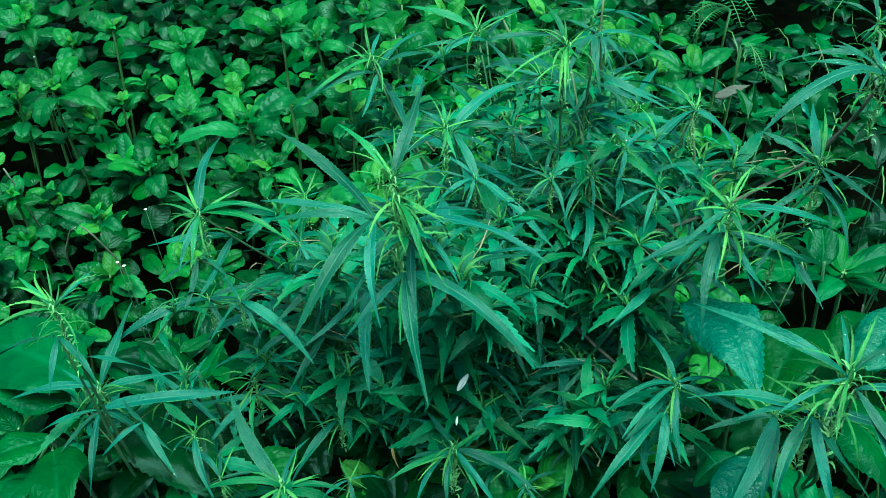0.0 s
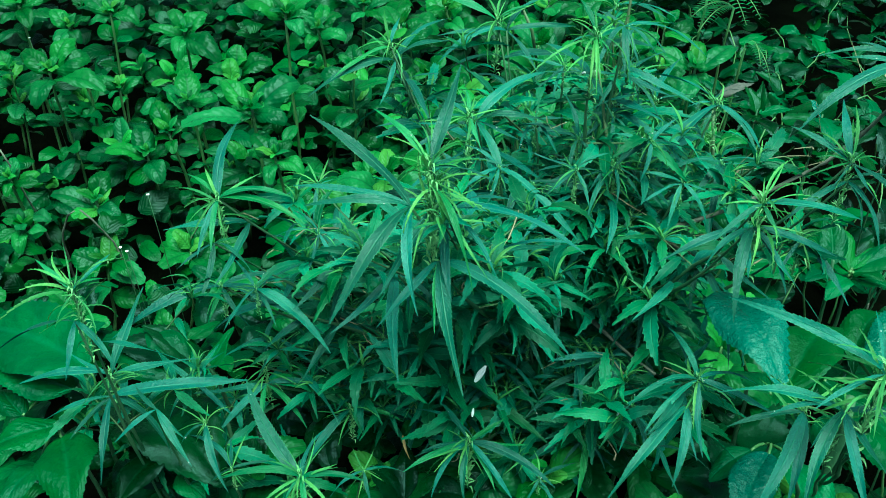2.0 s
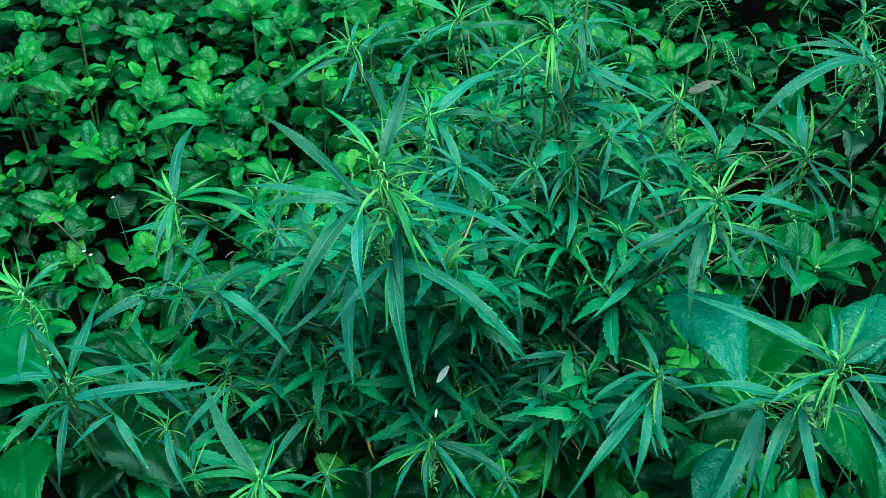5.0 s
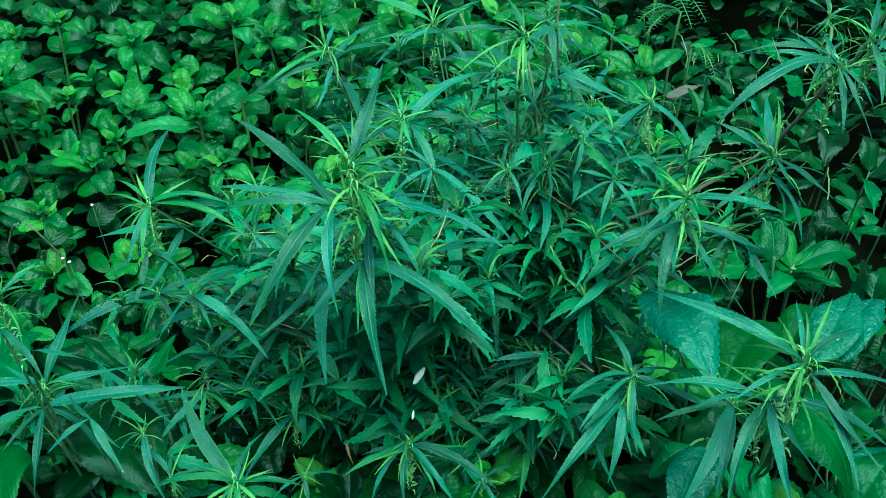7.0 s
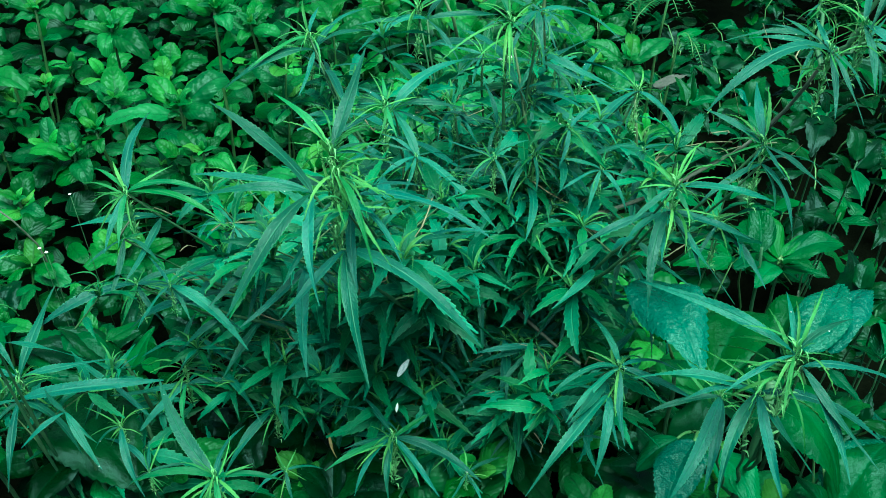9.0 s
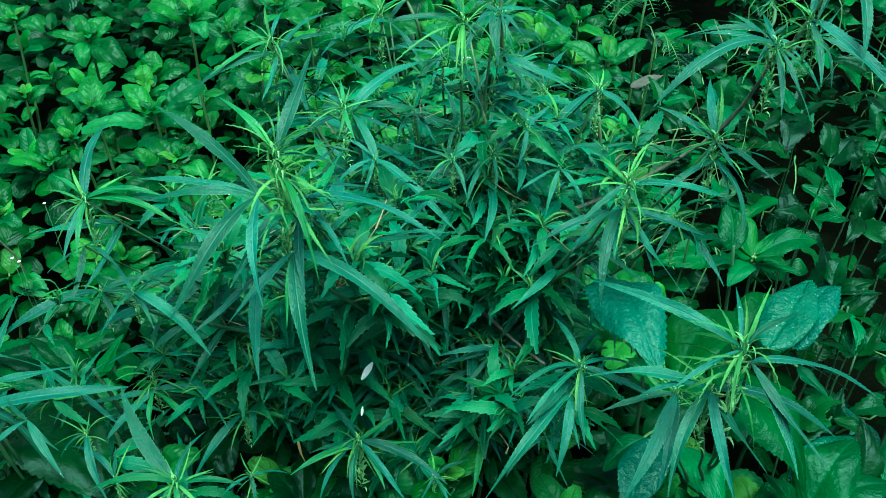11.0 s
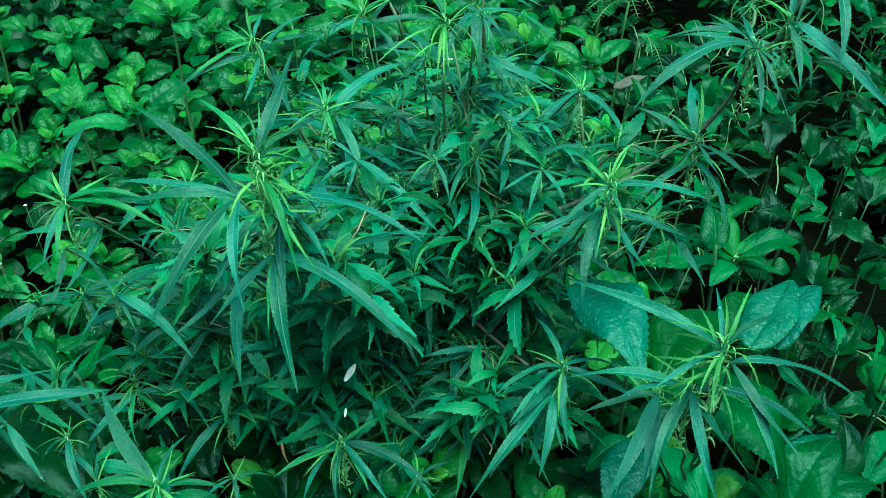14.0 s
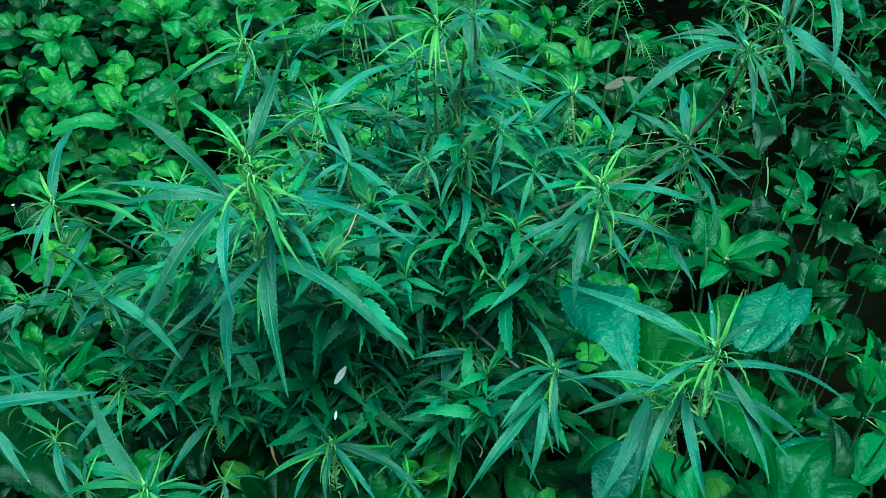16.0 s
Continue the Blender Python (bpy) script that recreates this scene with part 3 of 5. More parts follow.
shoot(PLANT_A, (0.132, 0.754, 0.347), 0.7, [("y", -7, 9, 5, 1), ("y", 15, 1, 0, 1), ("y", -19, -8, -3, 1), ("y", 2, 13, 6, 1), ("m", -64, -13, -12, 1), ("m", -6, -58, -35, 1.2), ("m", 52, 5, -8, 1), ("m", 25, -29, -23, 1)])
shoot(PLANT_A, (0.218, 0.638, 0.417), 0.9, [("m", -20, 47, 16, 0.9), ("y", -31, 13, 8, 1), ("m", 0, -56, -34, 1.1), ("m", -60, -21, -16, 1), ("m", 53, 5, -8, 1.3), ("m", 63, -17, -19, 1), ("y", 8, 11, 5, 1), ("y", -6, 9, 4, 1), ("m", -28, 0, -6, 1), ("m", -47, -40, -25, 1)])
shoot(PLANT_R, (0.292, 0.510, 0.551), 1.4, [("y", 26, 40, 22, 0.5), ("m", 5, 46, 15, 0.7), ("y", 7, 34, 17, 0.7), ("y", -15, -39, -19, 1), ("m", -93, 54, 16, 0.5), ("m", 47, 28, 7, 1), ("m", -46, -17, -18, 0.8), ("y", -20, -27, -13, 1), ("y", 12, 22, 11, 0.7), ("y", 20, -7, -2, 0.7), ("y", 15, 7, 4, 0.7)])
shoot(PLANT_R, (0.298, 0.508, 0.543), 0.0, [("m", 89, -29, -18, 1.1), ("m", 34, -62, -27, 0.8), ("m", 18, -65, -37, 1.2), ("m", 61, -14, -12, 1)])
shoot(PLANT_R, (0.283, 0.525, 0.501), 1.0, [("m", -35, -61, -37, 1.3), ("m", 32, -48, -29, 1.1), ("m", 8, -64, -37, 1.2), ("m", -82, 16, -3, 1.1), ("m", 82, -27, -18, 1.1), ("m", -49, 1, -9, 1), ("m", -23, -19, -18, 1)])
shoot(PLANT_R, (0.272, 0.555, 0.468), 0.9, [("m", -45, -65, -39, 1.2), ("m", -19, -58, -36, 1.2), ("y", 14, -14, -6, 1), ("y", -15, 14, 6, 1), ("m", -55, -6, -13, 1)])
shoot(PLANT_A, (0.237, 0.647, 0.590), 1.2, [("y", 28, 36, 18, 0.6), ("y", -8, 11, 6, 1), ("y", -30, -3, 0, 1), ("y", -13, -20, -10, 1), ("m", 76, 0, -11, 1.2), ("m", -38, -25, -19, 1), ("y", 9, 21, 10, 0.7), ("g", 11, -27, -14, 1), ("y", 4, 20, 10, 0.7)])
shoot(PLANT_A, (0.235, 0.649, 0.567), 0.0, [("m", 44, -60, -40, 1.2), ("m", -39, -29, -21, 1.1), ("m", -20, -65, -40, 1), ("m", 21, -43, -30, 1), ("m", 64, -11, -16, 1)])
shoot(PLANT_A, (0.306, 0.677, 0.610), 1.0, [("m", 6, 58, 24, 1.2), ("y", 25, 4, 1, 1), ("m", 45, -25, -23, 1.1), ("m", 22, -30, -25, 1), ("m", -39, 33, 12, 1.1), ("y", -26, 3, 2, 1), ("y", -5, 14, 8, 1), ("y", 14, 11, 5, 1), ("m", -14, -12, -14, 1)])
shoot(PLANT_A, (0.307, 0.675, 0.595), 0.0, [("m", 17, -48, -33, 1.3), ("m", -50, -27, -20, 1), ("m", 6, -33, -25, 1), ("m", 52, 5, -7, 1)])
shoot(PLANT_A, (0.330, 0.665, 0.691), 0.9, [("m", -87, -34, -30, 1.1), ("m", -64, 16, 0, 0.8), ("m", -3, -42, -31, 0.6), ("m", -2, 33, 11, 1), ("m", -26, 34, 11, 1), ("m", 25, -21, -18, 1), ("m", 16, -46, -33, 0.5), ("m", -12, -3, -10, 1)], root=TWIG_END)
shoot(PLANT_A, (0.357, 0.683, 0.703), 0.8, [("m", 60, -63, -40, 1.2), ("m", 31, -8, -11, 1), ("m", 0, -42, -31, 1.1), ("g", -15, 15, 8, 1), ("m", 16, 43, 19, 1), ("y", -5, 10, 6, 1), ("y", -14, -1, -1, 1), ("m", 34, -24, -20, 1)], root=TWIG_END)
shoot(PLANT_A, (0.381, 0.707, 0.737), 0.0, [("m", -3, -72, -48, 1.3), ("m", 26, -39, -29, 0.9), ("m", -28, -41, -33, 1)], root=TWIG_END)
shoot(PLANT_A, (0.119, 0.785, 0.659), 1.0, [("y", -23, 13, 9, 1), ("y", -1, 25, 15, 1), ("y", -54, -37, -18, 0.7), ("y", -7, -50, -27, 0.7), ("y", 3, -45, -25, 0.7), ("y", -13, -34, -18, 0.7), ("y", -2, -52, -29, 0.6), ("g", -21, 40, 24, 1), ("y", 18, 11, 5, 1), ("g", 12, -13, -8, 1), ("m", -28, -7, -10, 1)])
shoot(PLANT_A, (0.143, 0.801, 0.662), 0.0, [("m", 71, -16, -20, 1), ("m", 5, -44, -33, 1.1), ("m", -24, -37, -27, 1), ("m", 31, -24, -23, 1)])
shoot(PLANT_A, (0.160, 0.969, 0.614), 0.7, [("m", 63, 0, -10, 1), ("m", 70, -19, -22, 1), ("m", -43, 17, 5, 1), ("g", 1, 34, 20, 1), ("m", 35, 37, 12, 1), ("m", -18, -14, -15, 1)])
shoot(PLANT_A, (0.041, 0.958, 0.599), 1.0, [("g", -75, 24, 18, 1), ("y", -28, -19, -9, 1), ("y", 9, 31, 17, 1), ("g", 34, 20, 10, 1), ("y", -15, 28, 17, 1), ("y", -9, 16, 10, 1)])
shoot(PLANT_A, (0.051, 0.959, 0.589), 0.0, [("m", 72, 17, 0, 1.1), ("m", -68, -33, -22, 1.1), ("m", 33, -38, -30, 1), ("m", 39, 47, 18, 1), ("m", -71, -4, -6, 1)])
shoot(PLANT_A, (-0.067, 0.939, 0.577), 1.0, [("g", -55, -39, -19, 1.1), ("y", -22, 17, 11, 1), ("y", -9, 38, 22, 1), ("m", 7, 40, 15, 1), ("y", -8, -21, -11, 1), ("y", 24, -2, -2, 1)])
shoot(PLANT_A, (-0.062, 0.938, 0.562), 0.0, [("m", 59, 60, 24, 1.2), ("m", -86, -38, -25, 1.3), ("m", 79, 30, 5, 1.1), ("m", -13, -42, -30, 1), ("m", 33, 2, -7, 1), ("m", -40, 0, -6, 1)])
shoot(PLANT_A, (0.016, 0.793, 0.577), 1.0, [("y", -35, 3, 3, 1.2), ("y", -27, -12, -5, 1.2), ("y", -4, -31, -16, 1.2), ("y", 31, 10, 4, 1.2), ("y", 5, 21, 11, 1), ("g", -4, 27, 15, 1), ("g", 12, -29, -16, 1)])
shoot(PLANT_A, (0.023, 0.801, 0.569), 0.0, [("m", 63, 59, 22, 1.2), ("m", 73, 8, -6, 1), ("m", 67, -21, -22, 1), ("m", -61, -28, -20, 1.1), ("m", 27, -54, -38, 1), ("m", -33, 27, 8, 1), ("m", -52, 1, -4, 1)])
shoot(PLANT_A, (0.128, 0.830, 0.536), 0.0, [("m", -80, 4, -1, 1.2), ("m", -18, 48, 20, 1), ("m", -17, -36, -26, 1), ("m", 34, -17, -18, 1), ("m", 28, 35, 10, 1)])
shoot(PLANT_A, (0.146, 0.771, 0.539), 0.9, [("y", -4, -17, -8, 1), ("y", -14, -8, -3, 1), ("y", 8, -17, -9, 1), ("m", 28, -24, -22, 1), ("m", -23, -37, -26, 1), ("m", 20, 31, 8, 1)])
shoot(PLANT_A, (0.210, 0.907, 0.488), 0.9, [("m", 27, 46, 16, 1), ("m", 33, -9, -14, 1), ("y", -15, 35, 20, 1), ("y", 13, 23, 12, 1), ("m", -38, 12, 0, 1), ("m", -28, -29, -22, 1)])
shoot(PLANT_A, (0.211, 0.948, 0.520), 0.8, [("m", 36, 59, 24, 1), ("m", -25, 50, 21, 1), ("y", 9, 31, 17, 1), ("y", -6, 24, 14, 1), ("m", 45, 19, 0, 1)])
shoot(PLANT_A, (0.246, 0.841, 0.572), 0.8, [("m", 39, -42, -32, 1.1), ("m", -44, -38, -26, 1.1), ("y", 6, 22, 12, 1), ("y", -9, 13, 7, 1), ("y", 13, 6, 2, 1), ("m", -60, -68, -41, 1.1), ("m", -65, 34, 14, 1.2)])
shoot(PLANT_A, (0.255, 0.822, 0.520), 0.6, [("m", -58, -9, -10, 1), ("m", 3, -38, -28, 1.1), ("m", 41, 9, -4, 1), ("m", -32, -37, -26, 1), ("m", -17, -68, -42, 1)])
shoot(PLANT_A, (0.293, 0.692, 0.527), 0.8, [("y", -12, 4, 3, 1), ("y", 13, -2, -2, 1), ("y", 4, -26, -13, 1), ("m", 33, -44, -32, 1), ("y", 1, 14, 7, 1), ("g", 16, -39, -20, 1), ("m", -21, -25, -20, 1)])
shoot(PLANT_A, (0.092, 0.837, 0.414), 0.5, [("m", -54, -19, -15, 1), ("m", 50, 9, -5, 1), ("y", 20, 24, 11, 1), ("y", -14, 16, 9, 1), ("m", 14, -27, -22, 1), ("m", -32, 28, 8, 1)])
shoot(PLANT_A, (0.206, 0.775, 0.434), 0.6, [("m", -42, 9, -1, 1), ("m", 45, 8, -5, 1), ("m", -22, -37, -25, 1), ("m", 19, -34, -26, 1), ("y", -9, 21, 11, 1), ("y", 12, 16, 8, 1)])
shoot(PLANT_A, (-0.126, 0.808, 0.341), 0.6, [("m", -47, -14, -13, 1), ("m", 32, 31, 6, 1), ("m", -7, -40, -27, 1), ("m", 32, -27, -23, 1), ("y", -2, 23, 12, 1), ("y", 16, 12, 5, 1)])
shoot(PLANT_A, (-0.103, 0.794, 0.303), 0.6, [("y", -16, 9, 5, 1), ("y", 14, 6, 2, 1), ("y", -1, 15, 7, 1), ("m", -42, -12, -12, 1), ("m", 32, -26, -22, 1), ("m", -2, -39, -27, 1)])
shoot(PLANT_A, (-0.146, 0.906, 0.428), 0.7, [("y", -39, 10, 7, 1), ("m", 28, 20, 1, 1), ("y", -15, 24, 13, 1), ("y", 8, 32, 16, 1), ("m", -2, -37, -27, 1), ("m", -42, -14, -13, 1)])
shoot(PLANT_A, (0.145, 0.742, 0.265), 0.6, [("y", -5, 27, 13, 1), ("y", 12, 23, 10, 1), ("m", -35, -7, -10, 1), ("m", 28, -25, -21, 1), ("g", -4, -59, -26, 1), ("m", 18, -4, -11, 1)])
shoot(PLANT_A, (0.192, 0.620, 0.352), 0.0, [("m", -35, -28, -19, 1.6), ("m", 17, -34, -24, 1.2), ("m", -17, 32, 7, 1), ("m", 48, -14, -17, 1)])
shoot(PLANT_L, (-0.252, 0.726, 0.300), 0.5, [("m", -50, 36, 11, 1), ("m", 26, 40, 10, 1), ("m", -22, -39, -25, 1), ("m", 44, -24, -22, 1), ("y", -11, 27, 13, 1), ("y", 4, 22, 10, 1)])
shoot(PLANT_L, (-0.071, 0.635, 0.285), 0.5, [("m", -30, -20, -16, 1), ("m", 36, 7, -7, 1), ("y", -12, 19, 9, 1), ("y", 8, 20, 8, 1), ("m", 12, -28, -21, 1)])
shoot(PLANT_L, (-0.198, 0.639, 0.275), 0.5, [("m", -50, 35, 5, 1), ("m", 37, 13, -1, 1), ("m", -8, 34, 6, 1), ("m", -24, -12, -15, 1), ("y", 9, 33, 15, 1)])
shoot(PLANT_A, (0.096, 0.654, 0.262), 0.5, [("m", -27, 24, 3, 1), ("m", 39, 22, 0, 1), ("m", -16, -20, -17, 1), ("m", 16, -23, -19, 1), ("y", -5, 25, 11, 1)])
shoot(PLANT_A, (-0.101, 0.769, 0.325), 0.6, [("y", -16, 9, 4, 1), ("y", 12, 9, 5, 1), ("y", -18, -2, -1, 1), ("y", 18, 1, 1, 1), ("g", 4, -22, -11, 1), ("m", -9, -11, -14, 1), ("m", 14, -17, -16, 1)])
shoot(PLANT_A, (0.143, 0.699, 0.272), 0.6, [("g", 2, 21, 10, 1), ("m", -22, 10, -4, 1), ("m", 33, 11, -2, 1), ("m", 39, 4, -5, 1), ("g", -11, -57, -26, 1), ("m", -23, -20, -18, 1), ("m", 20, -25, -20, 1), ("y", -3, 13, 6, 1), ("y", 7, 10, 5, 1)])
shoot(PLANT_A, (0.210, 0.625, 0.398), 0.0, [("m", -73, -73, -43, 0.9), ("m", -16, -58, -35, 1.2), ("m", -23, -23, -20, 1), ("m", -42, 12, -3, 1)])
shoot(PLANT_A, (0.062, 0.739, 0.320), 0.0, [("m", 32, -34, -24, 1.2), ("m", -42, -36, -27, 1.1)])
shoot(PLANT_A, (0.119, 0.749, 0.305), 0.0, [("m", 5, -43, -28, 1.4), ("m", -37, 2, -8, 1)])
shoot(PLANT_A, (0.158, 0.733, 0.353), 0.0, [("m", 8, -29, -22, 1.2), ("m", -50, -8, -13, 1.2), ("m", 30, -30, -22, 1)])
shoot(PLANT_L, (-0.250, 0.625, 0.367), 0.0, [("m", 38, -40, -26, 1.1), ("m", 29, -19, -16, 1), ("m", -27, 26, 3, 1), ("m", -34, -23, -20, 1)])
shoot(PLANT_L, (-0.226, 0.666, 0.306), 0.7, [("m", 31, -54, -32, 1.1), ("m", -22, -14, -15, 1), ("y", -1, 19, 9, 1), ("y", -13, 12, 5, 1), ("y", 13, 12, 6, 1)])
shoot(PLANT_A, (-0.168, 0.752, 0.341), 0.0, [("m", 53, -27, -20, 1), ("m", -55, -12, -16, 1.1), ("m", -18, -33, -25, 1)])
shoot(PLANT_A, (-0.063, 0.761, 0.339), 0.6, [("y", -9, 10, 5, 1), ("y", 7, 8, 4, 1), ("y", -16, -5, -3, 1), ("g", 18, -21, -10, 1), ("m", 2, -37, -26, 1), ("m", -31, -26, -22, 1), ("m", 36, -37, -25, 1)])
shoot(PLANT_A, (-0.029, 0.740, 0.282), 0.6, [("y", -9, 10, 5, 1), ("y", 11, 8, 4, 1), ("y", -17, -2, -1, 1), ("m", -32, -26, -22, 1), ("m", 13, -31, -23, 1), ("m", 34, -5, -10, 1), ("g", -4, 21, 10, 1)])
shoot(PLANT_A, (0.263, 0.921, 0.534), 0.8, [("y", -14, 11, 6, 1), ("y", 12, 12, 6, 1), ("y", 0, 18, 10, 1), ("m", 43, -49, -36, 1), ("m", -14, -44, -31, 1), ("m", 31, 24, 4, 1), ("m", -25, 0, -6, 1), ("g", 17, -16, -10, 1)])
shoot(PLANT_A, (0.146, 0.773, 0.543), 1.0, [("y", -12, 7, 4, 1), ("y", 15, 6, 2, 1), ("y", -2, 13, 7, 1), ("y", 10, -10, -5, 1), ("m", -30, -5, -9, 1), ("m", 28, -10, -14, 1), ("m", -23, -20, -17, 1), ("m", 2, -29, -23, 1), ("g", 33, -4, -4, 1)])
shoot(PLANT_A, (0.191, 0.834, 0.518), 0.9, [("y", -10, 10, 6, 1), ("y", 8, 14, 7, 1), ("y", 0, 15, 8, 1), ("y", 13, -2, -1, 1), ("y", -16, -9, -4, 1), ("m", 53, 53, 19, 1.4), ("m", 32, -7, -13, 1), ("m", -25, 11, 0, 1), ("m", 7, -22, -20, 1)])
shoot(PLANT_A, (0.175, 0.890, 0.574), 0.6, [("m", 60, -12, -17, 1.1), ("m", 3, -24, -21, 1), ("m", -26, 14, 1, 1), ("g", -12, 22, 13, 1), ("y", 36, 13, 5, 1), ("y", -4, 14, 8, 1), ("m", 18, -17, -18, 1)])
shoot(PLANT_A, (0.257, 0.848, 0.504), 0.0, [("m", -11, 22, 4, 1), ("m", 57, 11, -4, 0.8), ("m", 4, -27, -22, 1.3), ("m", -27, -11, -12, 1), ("m", 32, -16, -18, 1)])
shoot(PLANT_A, (0.230, 0.887, 0.520), 0.7, [("m", 20, -4, -11, 1), ("y", -8, 5, 3, 1), ("y", 6, 9, 4, 1), ("m", -20, 20, 4, 1), ("m", 27, -15, -17, 1), ("m", -13, -11, -13, 1)])
shoot(PLANT_A, (0.115, 0.799, 0.554), 0.6, [("m", -70, 8, 6, 1), ("m", -13, 36, 29, 0.8), ("m", -7, -28, -22, 1), ("m", 29, 19, 15, 0.9), ("y", 5, 10, 8, 0.8), ("y", -5, -6, -5, 0.8), ("m", 25, -16, -12, 0.9)])
shoot(PLANT_A, (0.044, 0.757, 0.547), 0.5, [("m", -36, -21, -17, 1), ("m", 69, -50, -39, 1), ("m", 45, -4, -3, 1), ("m", -33, 17, 13, 0.9), ("y", 5, 8, 7, 0.8), ("m", -11, -29, -23, 0.8)])
shoot(PLANT_A, (0.153, 0.849, 0.642), 0.7, [("m", 43, 4, 3, 0.8), ("m", 37, -26, -20, 0.8), ("m", -1, -38, -30, 0.9), ("m", -25, 12, 10, 0.8), ("y", 4, 15, 12, 0.8), ("y", -5, 8, 6, 0.8), ("m", 12, -31, -25, 0.7)])
shoot(PLANT_A, (0.149, 0.834, 0.603), 0.6, [("m", 77, -27, -21, 0.8), ("m", 36, -34, -26, 0.8), ("m", 25, -20, -16, 0.9), ("m", -69, 0, 0, 0.8), ("m", -22, -30, -24, 0.8), ("m", 23, 21, 17, 0.9)])
shoot(PLANT_A, (0.147, 0.820, 0.567), 0.5, [("m", 42, 2, 2, 1.2), ("m", 21, 12, 10, 1), ("m", 18, -17, -13, 1), ("m", -31, 1, 0, 0.8), ("m", -3, -28, -22, 0.9)])
shoot(PLANT_A, (0.233, 0.752, 0.455), 0.0, [("m", -54, 9, 7, 0.9), ("m", -39, -26, -20, 1.1), ("m", 22, -78, -59, 0.9), ("m", 28, -29, -22, 0.8), ("m", -11, -42, -32, 0.9), ("m", 35, -3, -2, 0.8)])
shoot(PLANT_A, (0.195, 0.747, 0.396), 0.0, [("m", 37, -44, -33, 1), ("m", -36, -17, -13, 0.9), ("m", 19, 6, 5, 0.8)])
shoot(PLANT_A, (0.161, 0.723, 0.362), 0.5, [("m", 0, -33, -25, 1.1), ("m", -61, -6, -5, 1), ("m", -38, -32, -24, 1), ("m", 35, -5, -3, 0.9), ("m", 18, -27, -20, 0.8), ("y", -2, 10, 8, 0.8)])
shoot(PLANT_A, (-0.178, 0.730, 0.423), 0.6, [("m", 75, -47, -35, 1.1), ("m", -26, -33, -26, 0.9), ("m", 43, 6, 5, 0.9), ("m", -23, 22, 17, 0.8), ("y", 3, 9, 7, 0.8), ("m", 23, -29, -22, 0.9)])
shoot(PLANT_A, (0.081, 0.793, 0.426), 0.5, [("m", -39, -7, -6, 0.9), ("m", 33, -2, -1, 0.9), ("m", 0, -30, -23, 0.9), ("m", -23, 16, 12, 0.8), ("m", 22, -20, -15, 0.8), ("y", 3, 9, 7, 0.8)])
shoot(PLANT_A, (0.134, 0.786, 0.450), 0.5, [("m", -27, 13, 10, 0.9), ("m", 38, 5, 4, 0.8), ("m", 10, -31, -24, 0.8), ("m", -16, -22, -17, 0.9), ("y", 3, 9, 7, 0.8)])
shoot(PLANT_A, (0.078, 0.782, 0.514), 0.5, [("m", -31, -7, -6, 0.9), ("m", 26, -6, -5, 0.9), ("m", 3, -26, -20, 0.9), ("m", 21, 13, 11, 0.8), ("y", 1, 8, 6, 0.8)])
shoot(PLANT_A, (0.111, 0.757, 0.548), 0.6, [("m", -40, 11, 10, 1), ("m", 42, -11, -10, 1), ("m", -25, -17, -16, 1), ("m", 12, -26, -24, 1), ("g", 7, 17, 16, 0.8), ("m", 30, 12, 11, 1)])
shoot(PLANT_A, (0.175, 0.772, 0.569), 0.6, [("m", -35, 5, 5, 1), ("m", 39, -9, -8, 1.1), ("m", -10, -27, -24, 1.1), ("m", 25, 18, 16, 1), ("g", 3, 17, 16, 0.8), ("m", -35, -19, -18, 1)])
shoot(PLANT_A, (0.203, 0.752, 0.541), 0.5, [("m", -42, 7, 6, 1.1), ("m", 39, -9, -8, 1), ("m", -13, -30, -28, 1.1), ("m", 21, -28, -25, 1), ("g", 5, 15, 14, 0.8), ("m", -37, -16, -14, 1)])
shoot(PLANT_A, (0.103, 0.865, 0.595), 0.5, [("m", -43, 8, 7, 1), ("m", 37, -10, -9, 1), ("m", -10, -25, -23, 1), ("g", 5, 19, 17, 0.8), ("m", -26, -17, -16, 1)])
shoot(PLANT_A, (0.167, 0.768, 0.494), 0.5, [("m", -42, 8, 7, 1), ("m", 41, -8, -7, 1), ("m", -13, -28, -25, 1), ("m", 21, 20, 18, 1), ("m", -34, -18, -17, 1)])
shoot(PLANT_A, (0.077, 0.817, 0.563), 0.5, [("m", -44, 6, 5, 1), ("m", 36, 2, 2, 1), ("m", -15, -26, -24, 1), ("m", 21, -24, -22, 1), ("g", 5, 16, 15, 0.8)])
shoot(PLANT_A, (-0.028, 0.723, 0.465), 0.0, [("m", -37, -12, -11, 1), ("m", 36, -11, -10, 1), ("m", -3, -34, -31, 1), ("m", 22, -38, -34, 1), ("m", -31, 11, 10, 1)])
shoot(PLANT_A, (-0.119, 0.753, 0.473), 0.5, [("m", -41, -4, -4, 1), ("m", 37, -4, -3, 1), ("m", -8, -28, -25, 1), ("m", 23, -23, -21, 1), ("m", -27, 16, 14, 1), ("g", 1, 14, 13, 0.8)])
shoot(PLANT_A, (0.082, 0.746, 0.361), 0.5, [("m", -39, 4, 3, 1), ("m", 42, -8, -7, 1), ("m", -11, -29, -26, 1), ("m", 17, -27, -24, 1), ("g", 3, 13, 11, 0.8)])
shoot(PLANT_A, (0.175, 0.666, 0.351), 0.5, [("m", -42, -6, -6, 1), ("m", 39, -5, -5, 1), ("m", -13, -31, -27, 1), ("m", 20, -30, -27, 1), ("g", 3, 12, 10, 0.8)])
